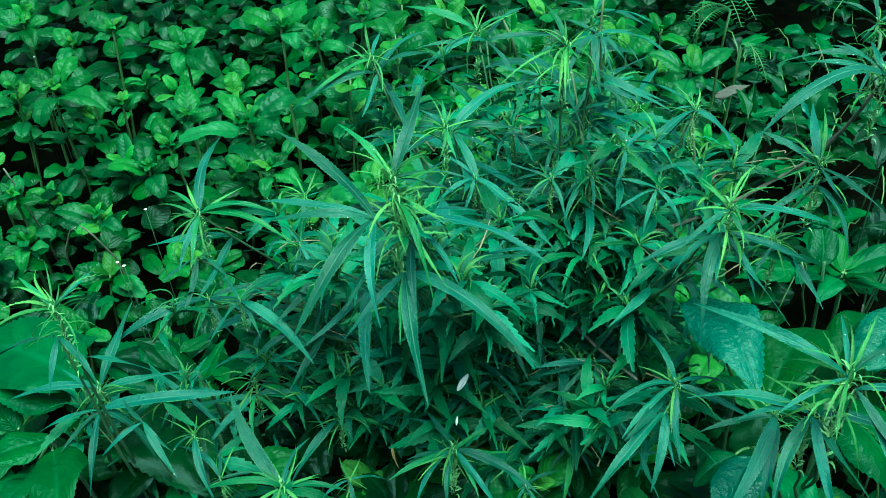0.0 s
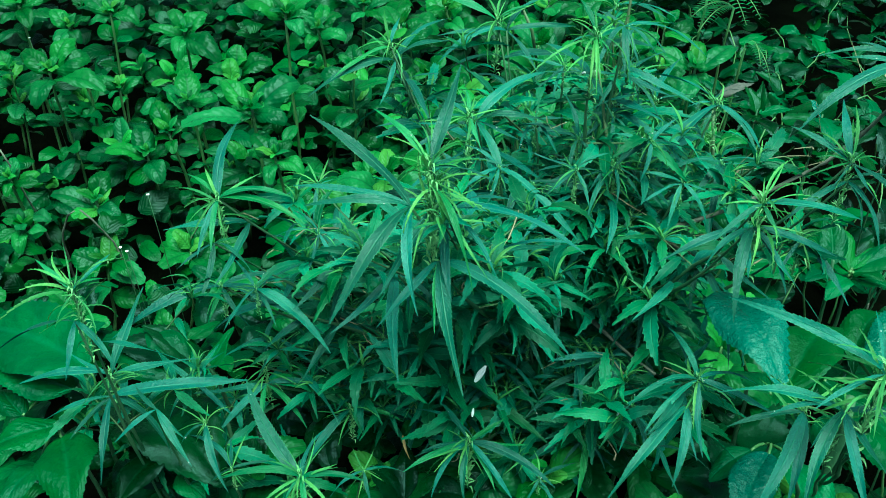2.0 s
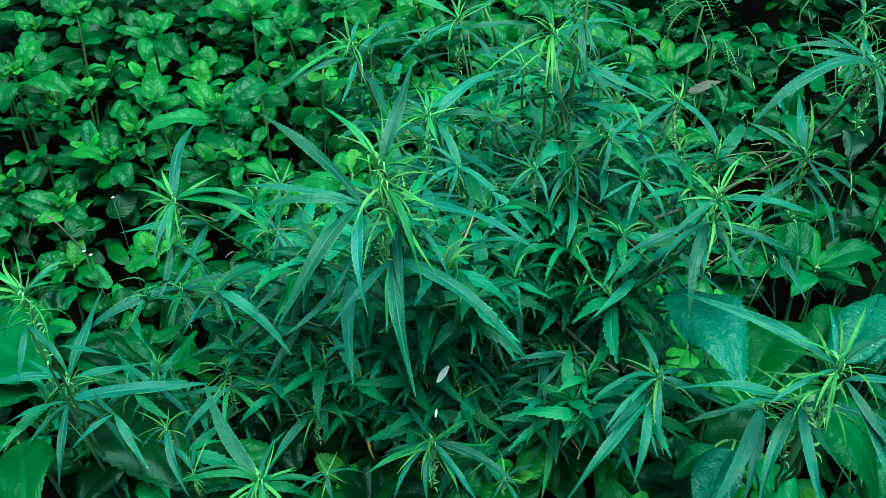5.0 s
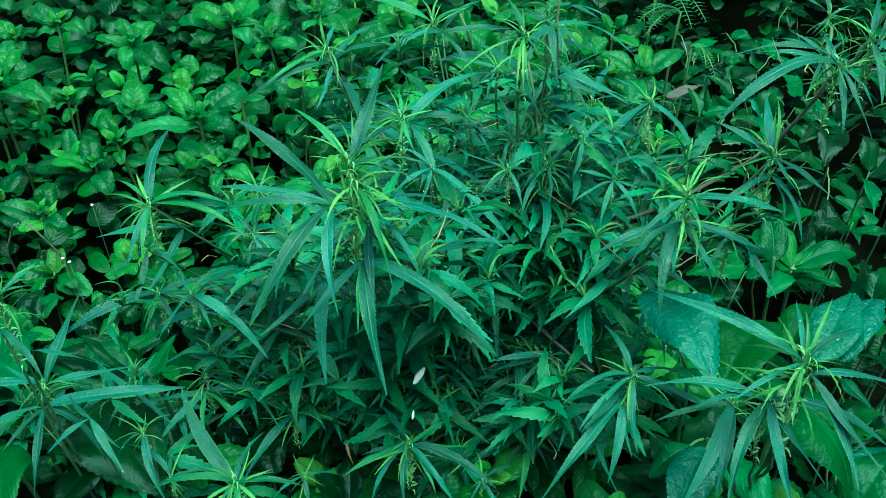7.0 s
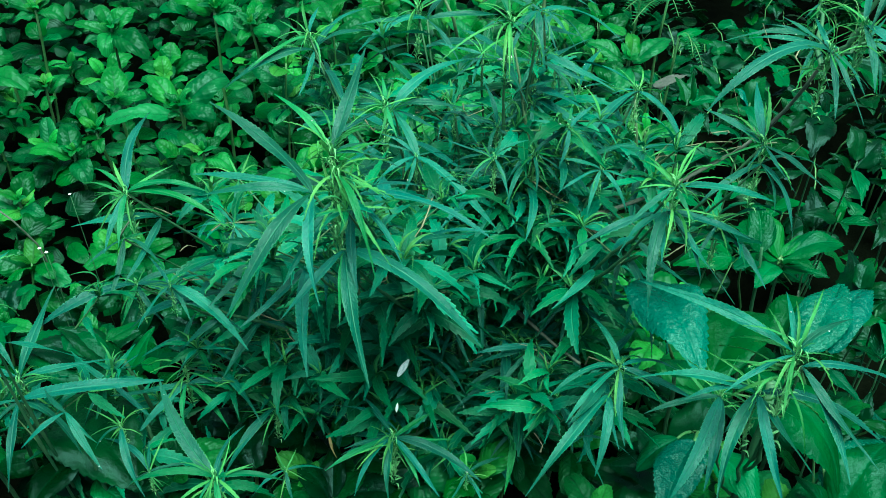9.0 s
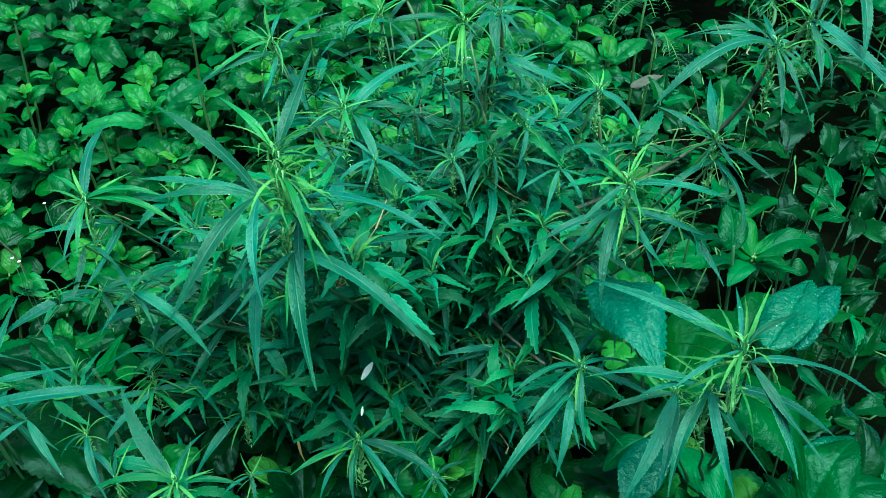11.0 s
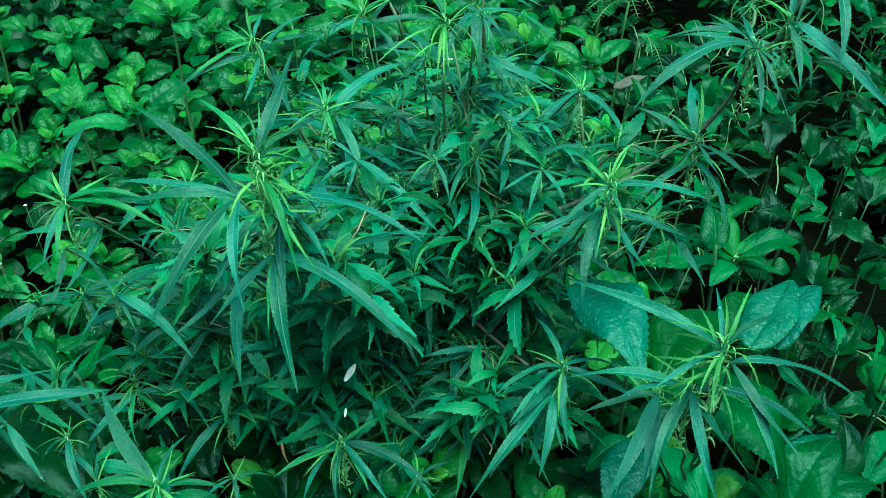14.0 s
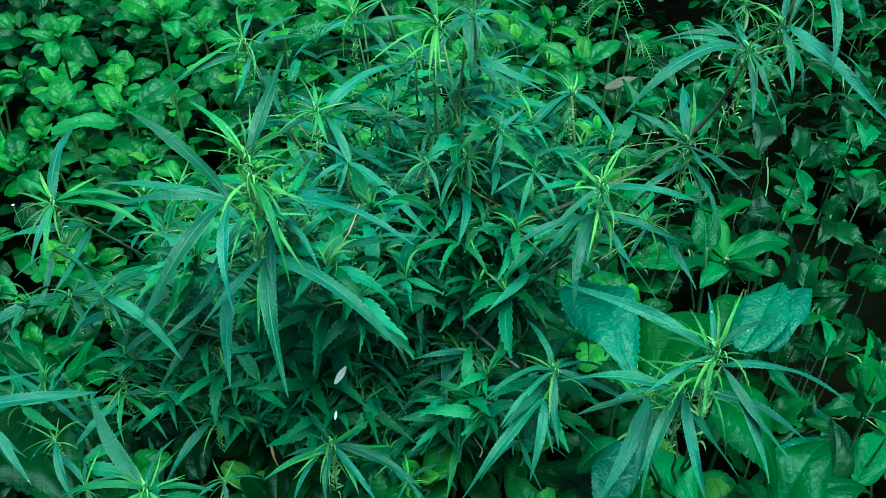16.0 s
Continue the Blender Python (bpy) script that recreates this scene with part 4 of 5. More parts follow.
for tip in ((-0.022, 0.728, 0.352), (0.008, 0.716, 0.330), (0.030, 0.722, 0.372), (-0.004, 0.745, 0.310), (0.052, 0.712, 0.305), (-0.045, 0.715, 0.330), (0.070, 0.728, 0.400), (0.018, 0.702, 0.296)):
    end = Vector(tip)
    inner_twig(PLANT_A, end + Vector((rng.uniform(-0.02, 0.02), 0.05, -0.04)), end, 3, 0.055)
shoot(PLANT_A, (0.366, 0.770, 0.652), 0.6, [("m", -49, 12, 11, 0.8), ("m", -76, 0, 0, 0.5), ("m", 8, -28, -26, 1.2), ("m", 36, -33, -30, 1.4), ("m", 21, 14, 13, 1), ("m", -17, -24, -22, 0.8), ("m", 30, -11, -10, 1.2)], root=TWIG_END)
shoot(PLANT_A, (0.364, 0.779, 0.682), 0.6, [("m", -42, 14, 13, 0.7), ("m", 45, 8, 7, 0.8), ("y", 24, -11, -10, 0.7), ("m", -15, -11, -10, 0.8), ("m", -5, 30, 28, 0.8)], root=TWIG_END)
shoot(PLANT_A, (0.386, 0.732, 0.670), 0.5, [("m", 70, -49, -41, 0.8), ("m", 61, -27, -22, 0.8), ("m", 7, -31, -28, 0.8), ("m", 24, 20, 20, 0.8)], root=TWIG_END)


# small clearings in the growth, where the petal and the withered leaves show
OPEN_SPOTS = [Vector(p) + Vector((0, -0.74, 0.67)) * k * 0.05 for p in ((0.034, 0.718, 0.337), (0.053, 0.727, 0.282), (-0.034, 0.687, 0.261)) for k in range(3)]


def dense_growth(plant, core, count):
    """Short leafy twigs between the ends of the branches and the plant's core."""
    core = Vector(core)
    for i in range(count):
        end = rng.choice(plant.ends)
        inward = (core - end).normalized()
        p = end + inward * rng.uniform(0.07, 0.24) + Vector((rng.uniform(-1, 1), rng.uniform(-0.6, 0.6), rng.uniform(-1, 0.3))) * 0.05
        if p.z < 0.26 and p.y < 0.76 and rng.random() < 0.6:
            continue
        if p.z < 0.05 or plant.foot.x < 0.3 and (p.x > 0.25 or p.x > 0.22 and p.y < 0.98 and p.z < 0.46):
            continue
        if any((p - c).length < 0.024 for c in OPEN_SPOTS):
            continue
        d = (Vector((rng.uniform(-1, 1), rng.uniform(-1, 1), rng.uniform(0.0, 1.0))) - inward * 0.4).normalized()
        inner_twig(plant, p, p + d * rng.uniform(0.03, 0.07), 2, rng.choice((0.032, 0.040, 0.050, 0.056)))


dense_growth(PLANT_A, (0.10, 0.92, 0.16), 230)
dense_growth(PLANT_L, (-0.24, 0.80, 0.05), 10)
for plant in (PLANT_A, PLANT_L):
    tagged(part("inner_leaves", plant.inner.mesh("inner_leaves", M_HEMP_INNER), plant.thing), kind="stuff")
    tagged(part("tip_growth", plant.buds.mesh("tip_growth", M_TIPS), plant.thing, label="small yellow-green growing tips"), kind="stuff")
    sticks = Heap()
    for a, b in plant.twigs:
        sticks.add(STICK, lay(a, b, 0.0009 / max(0.02, (b - a).length)))
    if plant is PLANT_A:
        straw = Heap()
        for i in range(230):
            end = rng.choice(plant.ends)
            p = end.lerp(Vector((0.10, 0.92, 0.16)), rng.uniform(0.12, 0.5)) + Vector((rng.uniform(-1, 1), rng.uniform(-1, 1), rng.uniform(-1, 0.6))) * 0.03
            d = Vector((rng.uniform(-1, 1), rng.uniform(-0.8, 0.8), rng.uniform(-0.5, 1))).normalized()
            L, k = rng.uniform(0.012, 0.05), Vector((rng.uniform(-1, 1), rng.uniform(-1, 1), rng.uniform(-1, 1))) * 0.008
            q = [p - plant.foot, p - plant.foot + d * L * 0.35 + k, p - plant.foot + d * L * 0.7 + k * 0.6, p - plant.foot + d * L]
            for a, b in zip(q, q[1:]):
                straw.add(STICK, lay(a, b, rng.uniform(0.0006, 0.0011) / (b - a).length))
        tagged(part("dry_growth", straw.mesh("dry_growth", M_STRAW), plant.thing, label="thin dry tan twigs and withered stalks"), kind="stuff")
    tagged(part("side_growth", sticks.mesh("side_growth", M_TWIG), plant.thing, label="thin dull green side twigs"), kind="stuff")


# ---- broad-leaved plants ----


def broad_plant(size, at, leaves):
    """A plant with large leaves. leaves: kind, the tip in millimetres from the stem's head, width."""
    head = Vector(at)
    foot = Vector((head.x + rng.uniform(-0.03, 0.03), head.y + rng.uniform(-0.02, 0.05), 0.0))
    label = {"stem": "leafy plant with a bright yellow-green top", "big": "plant with large glossy veined leaves", "vine": "low plant with pointed glossy green leaves"}[size]
    ob = thing("broad_leaved_plant", foot, label, "plant", "broad-leaved plants")
    mid = foot.lerp(head, 0.5) + Vector((0.01, 0.01, 0))
    part("stem", tube("stem", [p - foot for p in bend(foot, mid, head, 8, 0.002, rng)], *((0.0016, 0.0011) if size == "vine" else (0.003, 0.002)), M_HEMP_STEM, 7), ob)
    for kind, dx, dy, dz, width in leaves:
        o = head - foot - Vector((0, 0, rng.uniform(0, 0.02)))
        tip = head - foot + Vector((dx, dy, dz)) * 0.001
        base = o.lerp(tip, 0.06)
        mat = {"l": M_BROAD if size == "vine" else M_BROAD_LIGHT, "b": M_VINE if size == "vine" else M_BROAD, "v": M_VINE, "c": M_BROAD_SHEEN}[kind]
        part("leaf", rng.choice(VINE_SHAPES if size == "vine" else BROAD_SHAPES).mesh("broad_leaf", mat), ob, lay(base, tip, width, rng.uniform(-0.3, 0.3)))


def leafy_plant(label, at, leaves):
    """A plant with a few large leaves on stalks. leaves: kind, where the blade begins, where it ends, width."""
    head = Vector(at)
    foot = Vector((head.x + rng.uniform(-0.02, 0.02), head.y + rng.uniform(0.0, 0.04), 0.0))
    ob = thing("broad_leaved_plant", foot, label, "plant", "broad-leaved plants")
    part("stem", tube("stem", [p - foot for p in bend(foot, foot.lerp(head, 0.5) + Vector((0.01, 0.01, 0)), head, 8, 0.002, rng)], 0.003, 0.002, M_HEMP_STEM, 7), ob)
    for kind, base, tip, width in leaves:
        b, e = Vector(base) - foot, Vector(tip) - foot
        part("leaf", rng.choice(BROAD_SHAPES).mesh("broad_leaf", {"l": M_BROAD_LIGHT, "b": M_BROAD, "c": M_BROAD_SHEEN, "v": M_VINE}[kind]), ob, lay(b, e, width, rng.uniform(-0.2, 0.2)))
        part("petiole", tube("petiole", bend(head - foot, (head - foot).lerp(b, 0.6) + Vector((0, 0, 0.01)), b, 6), 0.0018, 0.0013, M_STEM, 6), ob)


leafy_plant("young plant with bright yellow-green leaves among hemp", (0.219, 0.804, 0.269), [("l", (0.209, 0.769, 0.305), (0.208, 0.825, 0.333), 1.1), ("l", (0.211, 0.770, 0.308), (0.270, 0.797, 0.311), 0.9), ("l", (0.207, 0.772, 0.310), (0.188, 0.802, 0.318), 1.0), ("l", (0.213, 0.767, 0.303), (0.241, 0.760, 0.310), 0.8)])
leafy_plant("plant with broad crinkled leaves under the hemp, one tinted with sky sheen", (0.302, 0.740, 0.326), [("c", (0.243, 0.715, 0.451), (0.268, 0.587, 0.455), 0.85), ("l", (0.320, 0.691, 0.361), (0.392, 0.783, 0.356), 1.0), ("l", (0.302, 0.680, 0.362), (0.280, 0.721, 0.350), 1.1)])
leafy_plant("plant with large wet glossy veined leaves", (0.446, 0.772, 0.292), [("c", (0.410, 0.717, 0.368), (0.477, 0.808, 0.378), 0.9), ("c", (0.438, 0.724, 0.361), (0.506, 0.804, 0.373), 0.8), ("b", (0.353, 0.694, 0.368), (0.419, 0.598, 0.306), 1.0), ("c", (0.445, 0.653, 0.246), (0.536, 0.729, 0.236), 0.9), ("b", (0.449, 0.650, 0.242), (0.387, 0.607, 0.249), 1.1), ("b", (0.453, 0.735, 0.327), (0.475, 0.703, 0.316), 0.9), ("l", (0.402, 0.751, 0.346), (0.452, 0.815, 0.352), 1.0)])
leafy_plant("low plant with broad toothed leaves, one tinted with blue sky sheen", (0.320, 0.687, 0.287), [("c", (0.299, 0.641, 0.325), (0.257, 0.562, 0.316), 1.0), ("b", (0.322, 0.643, 0.312), (0.342, 0.577, 0.307), 1.0), ("b", (0.289, 0.656, 0.312), (0.252, 0.639, 0.286), 1.1)])
leafy_plant("plant with glossy broad leaves among dark vines", (0.611, 0.761, 0.113), [("c", (0.580, 0.739, 0.166), (0.564, 0.818, 0.190), 0.8), ("l", (0.599, 0.728, 0.238), (0.584, 0.805, 0.259), 0.8), ("b", (0.589, 0.732, 0.158), (0.649, 0.795, 0.161), 0.9), ("l", (0.567, 0.722, 0.142), (0.564, 0.764, 0.167), 0.8)])
leafy_plant("plant with a wide smooth green leaf under the hemp", (-0.399, 0.762, 0.262), [("b", (-0.346, 0.701, 0.340), (-0.497, 0.773, 0.317), 1.15), ("b", (-0.363, 0.696, 0.315), (-0.487, 0.735, 0.301), 0.9), ("b", (-0.384, 0.743, 0.344), (-0.351, 0.768, 0.339), 1.3), ("b", (-0.412, 0.679, 0.293), (-0.449, 0.715, 0.290), 1.0)])
leafy_plant("plant with a crinkled dark green leaf behind hemp", (-0.283, 0.806, 0.244), [("b", (-0.269, 0.754, 0.280), (-0.377, 0.805, 0.284), 1.1), ("l", (-0.281, 0.801, 0.291), (-0.256, 0.837, 0.286), 1.0)])
leafy_plant("low plant with crinkled toothed green leaves", (-0.397, 0.702, 0.253), [("b", (-0.357, 0.646, 0.319), (-0.419, 0.611, 0.310), 1.05), ("l", (-0.350, 0.632, 0.317), (-0.305, 0.542, 0.319), 1.0), ("l", (-0.373, 0.623, 0.289), (-0.386, 0.570, 0.288), 1.1)])
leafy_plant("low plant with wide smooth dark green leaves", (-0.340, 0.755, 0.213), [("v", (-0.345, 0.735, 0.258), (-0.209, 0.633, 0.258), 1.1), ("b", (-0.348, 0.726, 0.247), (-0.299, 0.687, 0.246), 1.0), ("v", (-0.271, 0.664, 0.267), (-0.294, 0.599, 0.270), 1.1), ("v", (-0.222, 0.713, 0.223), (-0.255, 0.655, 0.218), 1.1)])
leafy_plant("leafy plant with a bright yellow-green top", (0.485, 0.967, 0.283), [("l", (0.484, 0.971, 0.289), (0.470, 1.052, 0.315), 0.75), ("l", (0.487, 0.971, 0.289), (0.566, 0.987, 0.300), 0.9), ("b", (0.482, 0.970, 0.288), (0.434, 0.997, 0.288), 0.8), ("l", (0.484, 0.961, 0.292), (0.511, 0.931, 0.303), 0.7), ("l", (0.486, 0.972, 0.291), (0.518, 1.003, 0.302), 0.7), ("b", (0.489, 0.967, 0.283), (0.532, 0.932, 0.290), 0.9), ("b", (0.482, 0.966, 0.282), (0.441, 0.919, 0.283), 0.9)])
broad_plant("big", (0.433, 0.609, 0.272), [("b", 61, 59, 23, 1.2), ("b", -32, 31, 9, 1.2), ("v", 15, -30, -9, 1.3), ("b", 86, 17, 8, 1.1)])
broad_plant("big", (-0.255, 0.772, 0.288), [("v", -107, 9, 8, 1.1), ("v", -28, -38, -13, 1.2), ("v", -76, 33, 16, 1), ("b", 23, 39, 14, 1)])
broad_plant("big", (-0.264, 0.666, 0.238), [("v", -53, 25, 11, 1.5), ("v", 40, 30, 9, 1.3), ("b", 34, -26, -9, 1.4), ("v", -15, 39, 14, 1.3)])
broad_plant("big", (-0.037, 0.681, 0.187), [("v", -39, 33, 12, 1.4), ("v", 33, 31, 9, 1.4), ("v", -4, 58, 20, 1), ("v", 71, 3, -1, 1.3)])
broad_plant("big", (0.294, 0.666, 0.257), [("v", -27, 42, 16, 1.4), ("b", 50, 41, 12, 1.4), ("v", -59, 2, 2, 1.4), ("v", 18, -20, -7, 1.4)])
broad_plant("big", (0.447, 0.944, 0.324), [("b", 3, 57, 25, 1.2), ("b", -37, -27, -12, 1)])
broad_plant("vine", (0.553, 0.809, 0.274), [("l", 0, 44, 20, 1.1), ("b", 31, -6, -1, 0.9), ("b", -34, 15, 5, 1.0), ("b", 33, 34, 17, 1.1)])
broad_plant("vine", (0.611, 0.914, 0.304), [("l", 50, 5, 4, 1.1), ("b", 37, 23, 12, 0.9), ("b", -28, 14, 6, 1.0)])
broad_plant("vine", (0.569, 0.729, 0.284), [("l", 15, 74, 34, 0.85), ("l", 25, -31, -12, 1.0), ("b", -10, 36, 15, 0.9), ("b", 44, 41, 20, 1.0)])
broad_plant("vine", (0.553, 0.864, 0.299), [("b", 47, 11, 7, 1.2), ("l", -16, 0, 0, 1.0), ("v", 12, -29, -13, 1.0)])
broad_plant("vine", (0.510, 0.743, 0.249), [("b", 38, -24, -8, 1.0), ("l", -38, -10, -6, 1.0), ("b", 19, 29, 13, 0.9), ("b", -15, 24, 10, 0.9)])
broad_plant("vine", (0.667, 1.038, 0.326), [("b", -7, 46, 23, 1.0), ("b", 39, 10, 6, 1.0), ("b", -30, 8, 3, 1.0), ("b", 30, 45, 23, 1.0)])
broad_plant("vine", (0.542, 1.025, 0.300), [("b", 29, 18, 10, 1.1), ("b", -22, 16, 7, 1.0), ("v", 7, 53, 26, 1.0)])
broad_plant("vine", (0.607, 1.095, 0.355), [("b", -2, 53, 25, 1), ("b", 37, 31, 16, 1.2), ("l", -11, -63, -28, 0.9), ("v", -34, 13, 4, 1)])
broad_plant("vine", (0.567, 1.020, 0.325), [("l", 51, -20, -7, 1), ("b", 0, -30, -13, 0.9), ("b", -50, -2, -2, 0.8), ("l", 8, 22, 10, 0.6)])
broad_plant("vine", (0.606, 0.985, 0.344), [("b", 33, -52, -21, 1.2), ("v", -31, -42, -19, 1), ("v", 28, 28, 14, 1)])
broad_plant("vine", (0.632, 0.906, 0.351), [("b", -13, 10, 4, 1), ("b", -47, -19, -9, 1.3), ("b", 27, 26, 12, 1), ("v", 0, -40, -17, 1)])
broad_plant("vine", (0.545, 0.886, 0.310), [("b", -1, 48, 20, 1.2), ("v", 24, 33, 15, 1), ("v", 53, 5, 4, 1), ("v", 34, -14, -4, 1)])
broad_plant("vine", (0.552, 0.852, 0.308), [("b", 39, 15, 7, 0.9), ("l", -7, -51, -20, 0.9), ("v", -49, -34, -15, 1), ("b", 23, -30, -11, 1)])
broad_plant("vine", (0.560, 0.729, 0.342), [("b", -6, 34, 13, 0.9), ("l", -32, -7, -4, 0.9), ("b", 23, 22, 9, 1), ("l", -6, -39, -14, 1)])
broad_plant("vine", (0.506, 0.650, 0.261), [("b", 11, 59, 22, 1), ("l", 7, -10, -3, 0.9), ("v", -39, -25, -9, 1), ("v", 32, -16, -4, 1)])
broad_plant("vine", (0.456, 0.716, 0.262), [("v", 37, -1, 0, 1.2), ("b", 0, 23, 8, 1), ("v", 37, 33, 14, 1), ("v", 57, 21, 10, 1)])
broad_plant("vine", (0.617, 1.236, 0.352), [("v", -63, -33, -18, 1), ("b", -8, 36, 17, 1), ("b", 69, 2, 3, 1), ("v", -38, -70, -33, 1), ("b", -54, 10, 3, 1)])
broad_plant("vine", (0.702, 1.154, 0.395), [("b", -30, 30, 13, 1), ("l", -19, -57, -27, 1), ("v", 22, -25, -11, 1), ("b", -35, -48, -24, 1), ("v", -50, 10, 2, 1)])
broad_plant("vine", (0.451, 1.098, 0.434), [("l", -2, -52, -24, 1), ("c", -22, 19, 9, 0.9), ("l", 34, -31, -14, 0.8), ("b", -47, -35, -17, 1), ("b", 27, 35, 18, 1)])
broad_plant("vine", (0.401, 1.188, 0.392), [("b", 20, -52, -24, 1), ("b", -14, 34, 16, 1), ("l", 48, 0, 1, 0.8), ("b", -32, -35, -17, 1), ("b", 13, 43, 21, 0.8)])

# ---- ground cover: upright stems with pairs of oval leaves ----
cover_spots = []
TO_LIGHT = Euler((radians(16), 0, 0)).to_matrix()


def cover_plant(x, y, h, spread, turn, near=True, heap=None):
    r = random.Random(int(x * 9173 + y * 7919 + 40000))
    foot = Vector((x + r.uniform(-0.03, 0.03), y + r.uniform(-0.03, 0.03), 0.0))
    head = Vector((x, y, h)) - foot
    cover_spots.append((x, y))
    path = bend((0, 0, 0), head * 0.5 + Vector((r.uniform(-0.02, 0.02), r.uniform(-0.02, 0.02), 0.02)), head, 7, 0.002, r)
    if near:
        ob = thing("ground_cover_plant", foot, "leafy weed with pairs of oval green leaves", "plant", "ground cover plants")
        part("stem", tube("stem", path, 0.0026, 0.0017, M_STEM, 5), ob)
    for tier in range(5):
        t = (1.0, 0.97, 0.88, 0.74, 0.58)[tier]
        k = min(5, int(t * 6))
        p = path[k].lerp(path[k + 1], t * 6 - k)
        size = spread * (0.5, 0.85, 1.1, 1.0, 0.8)[tier]
        rise = (0.9, 0.4, 0.15, 0.0, -0.15)[tier]
        for q in range(2):
            a = turn + tier * 1.45 + q * math.pi + r.uniform(-0.35, 0.35)
            d = TO_LIGHT @ Vector((math.cos(a), math.sin(a), rise + r.uniform(-0.25, 0.25))).normalized()
            L = size * r.uniform(0.8, 1.15)
            base = p + d * (0.08 * L)
            m = lay(base, base + d * L, r.uniform(0.95, 1.25), r.uniform(-0.35, 0.35), TO_LIGHT @ Vector((0, 0, 1)))
            shape = r.choice(COVER_SHAPES if near else COVER_LOW)
            if near:
                # near left both greens go a step darker, standing in for shade there
                pale_mat, dark_mat = (M_COVER, M_VINE) if y < 1.12 and x < -0.1 else (M_COVER_TOP, M_COVER)
                part("leaf", shape.mesh("cover_leaf", pale_mat if tier < 1 or (tier == 1 and r.random() < 0.75) else dark_mat), ob, m)
            else:
                m.translation = m.translation + foot
                heap.add(shape, m)
            if near and 0 < tier < 4 and r.random() < 0.45:
                side = (d + Vector((r.uniform(-0.5, 0.5), r.uniform(-0.5, 0.5), 0.7))).normalized()
                part("leaf", r.choice(COVER_SHAPES).mesh("cover_leaf", pale_mat), ob, lay(p, p + side * L * r.uniform(0.28, 0.5), 0.9, r.uniform(-0.5, 0.5)))


def cover_head(at, leaves):
    """A ground cover plant whose head is known leaf by leaf. leaves: kind, the tip in millimetres from the head, width."""
    head = Vector(at)
    r = random.Random(int(head.x * 9173 + head.y * 7919 + 60000))
    foot = Vector((head.x + r.uniform(-0.02, 0.02), head.y + r.uniform(0.0, 0.04), 0.0))
    cover_spots.append((head.x, head.y))
    path = bend((0, 0, 0), (head - foot) * 0.5 + Vector((r.uniform(-0.015, 0.015), 0.01, 0)), head - foot, 7, 0.002, r)
    ob = thing("ground_cover_plant", foot, "leafy weed with a head of oval veined leaves", "plant", "ground cover plants")
    part("stem", tube("stem", path, 0.0032, 0.0022, M_STEM, 6), ob)
    for kind, dx, dy, dz, width in leaves:
        tip = head - foot + Vector((dx, dy, dz)) * 0.001
        base = (head - foot).lerp(tip, 0.08) - Vector((0, 0, r.uniform(0, 0.012)))
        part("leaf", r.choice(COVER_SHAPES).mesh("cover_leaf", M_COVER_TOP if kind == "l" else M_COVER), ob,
             lay(base, tip, width * 0.92, r.uniform(-0.25, 0.25), TO_LIGHT @ Vector((0, 0, 1))))
    turn = r.uniform(0, 3)
    for q in range(6):
        a = turn + q * 1.571 + r.uniform(-0.3, 0.3)
        d = TO_LIGHT @ Vector((math.cos(a), math.sin(a), 0.55 if q < 4 else 1.6)).normalized()
        p = head - foot + Vector((0, 0, 0.004))
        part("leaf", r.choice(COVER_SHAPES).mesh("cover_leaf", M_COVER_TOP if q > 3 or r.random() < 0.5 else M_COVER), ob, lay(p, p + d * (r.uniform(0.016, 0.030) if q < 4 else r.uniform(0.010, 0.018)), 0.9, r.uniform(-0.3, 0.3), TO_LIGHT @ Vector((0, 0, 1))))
    for tier in range(3):
        p = path[4 - tier]
        for q in range(2):
            a = tier * 1.5 + q * math.pi + r.uniform(-0.4, 0.4)
            d = TO_LIGHT @ Vector((math.cos(a), math.sin(a), r.uniform(-0.3, 0.2))).normalized()
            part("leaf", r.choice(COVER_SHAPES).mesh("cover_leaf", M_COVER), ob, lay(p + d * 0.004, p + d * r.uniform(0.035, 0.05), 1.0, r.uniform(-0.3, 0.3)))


cover_head((-0.635, 1.609, 0.327), [("b", -52, 35, 20, 1), ("b", 54, -18, -11, 1), ("b", 19, 33, 15, 1), ("l", -22, 16, 9, 1), ("l", 14, 6, 2, 1), ("b", -35, -25, -10, 1)])
cover_head((-0.469, 1.499, 0.344), [("b", -60, 3, 4, 1), ("b", 30, 39, 18, 1.1), ("b", 51, -12, -8, 1.1), ("l", 0, 38, 19, 1), ("b", -33, 39, 21, 1), ("b", -36, -32, -14, 1), ("b", 69, -52, -28, 1), ("b", 2, -55, -26, 1), ("l", 12, 11, 5, 1)])
cover_head((-0.284, 1.445, 0.401), [("b", -67, 20, 13, 1.3), ("b", 24, 55, 26, 1.2), ("b", 43, 2, 0, 1), ("b", 30, -36, -19, 1), ("l", -15, 38, 19, 1), ("l", 4, 22, 10, 1)])
cover_head((-0.677, 1.420, 0.301), [("b", 23, 67, 31, 1), ("b", 57, 34, 13, 1.2), ("b", -55, 35, 19, 1), ("b", -3, -64, -29, 1.2), ("b", 97, -29, -18, 1), ("l", 10, 23, 10, 1), ("l", -18, 21, 11, 1)])
cover_head((-0.606, 1.511, 0.229), [("b", 35, 27, 11, 1.2), ("b", -42, 17, 10, 1), ("l", -1, 29, 14, 1), ("b", -12, -22, -9, 1)])
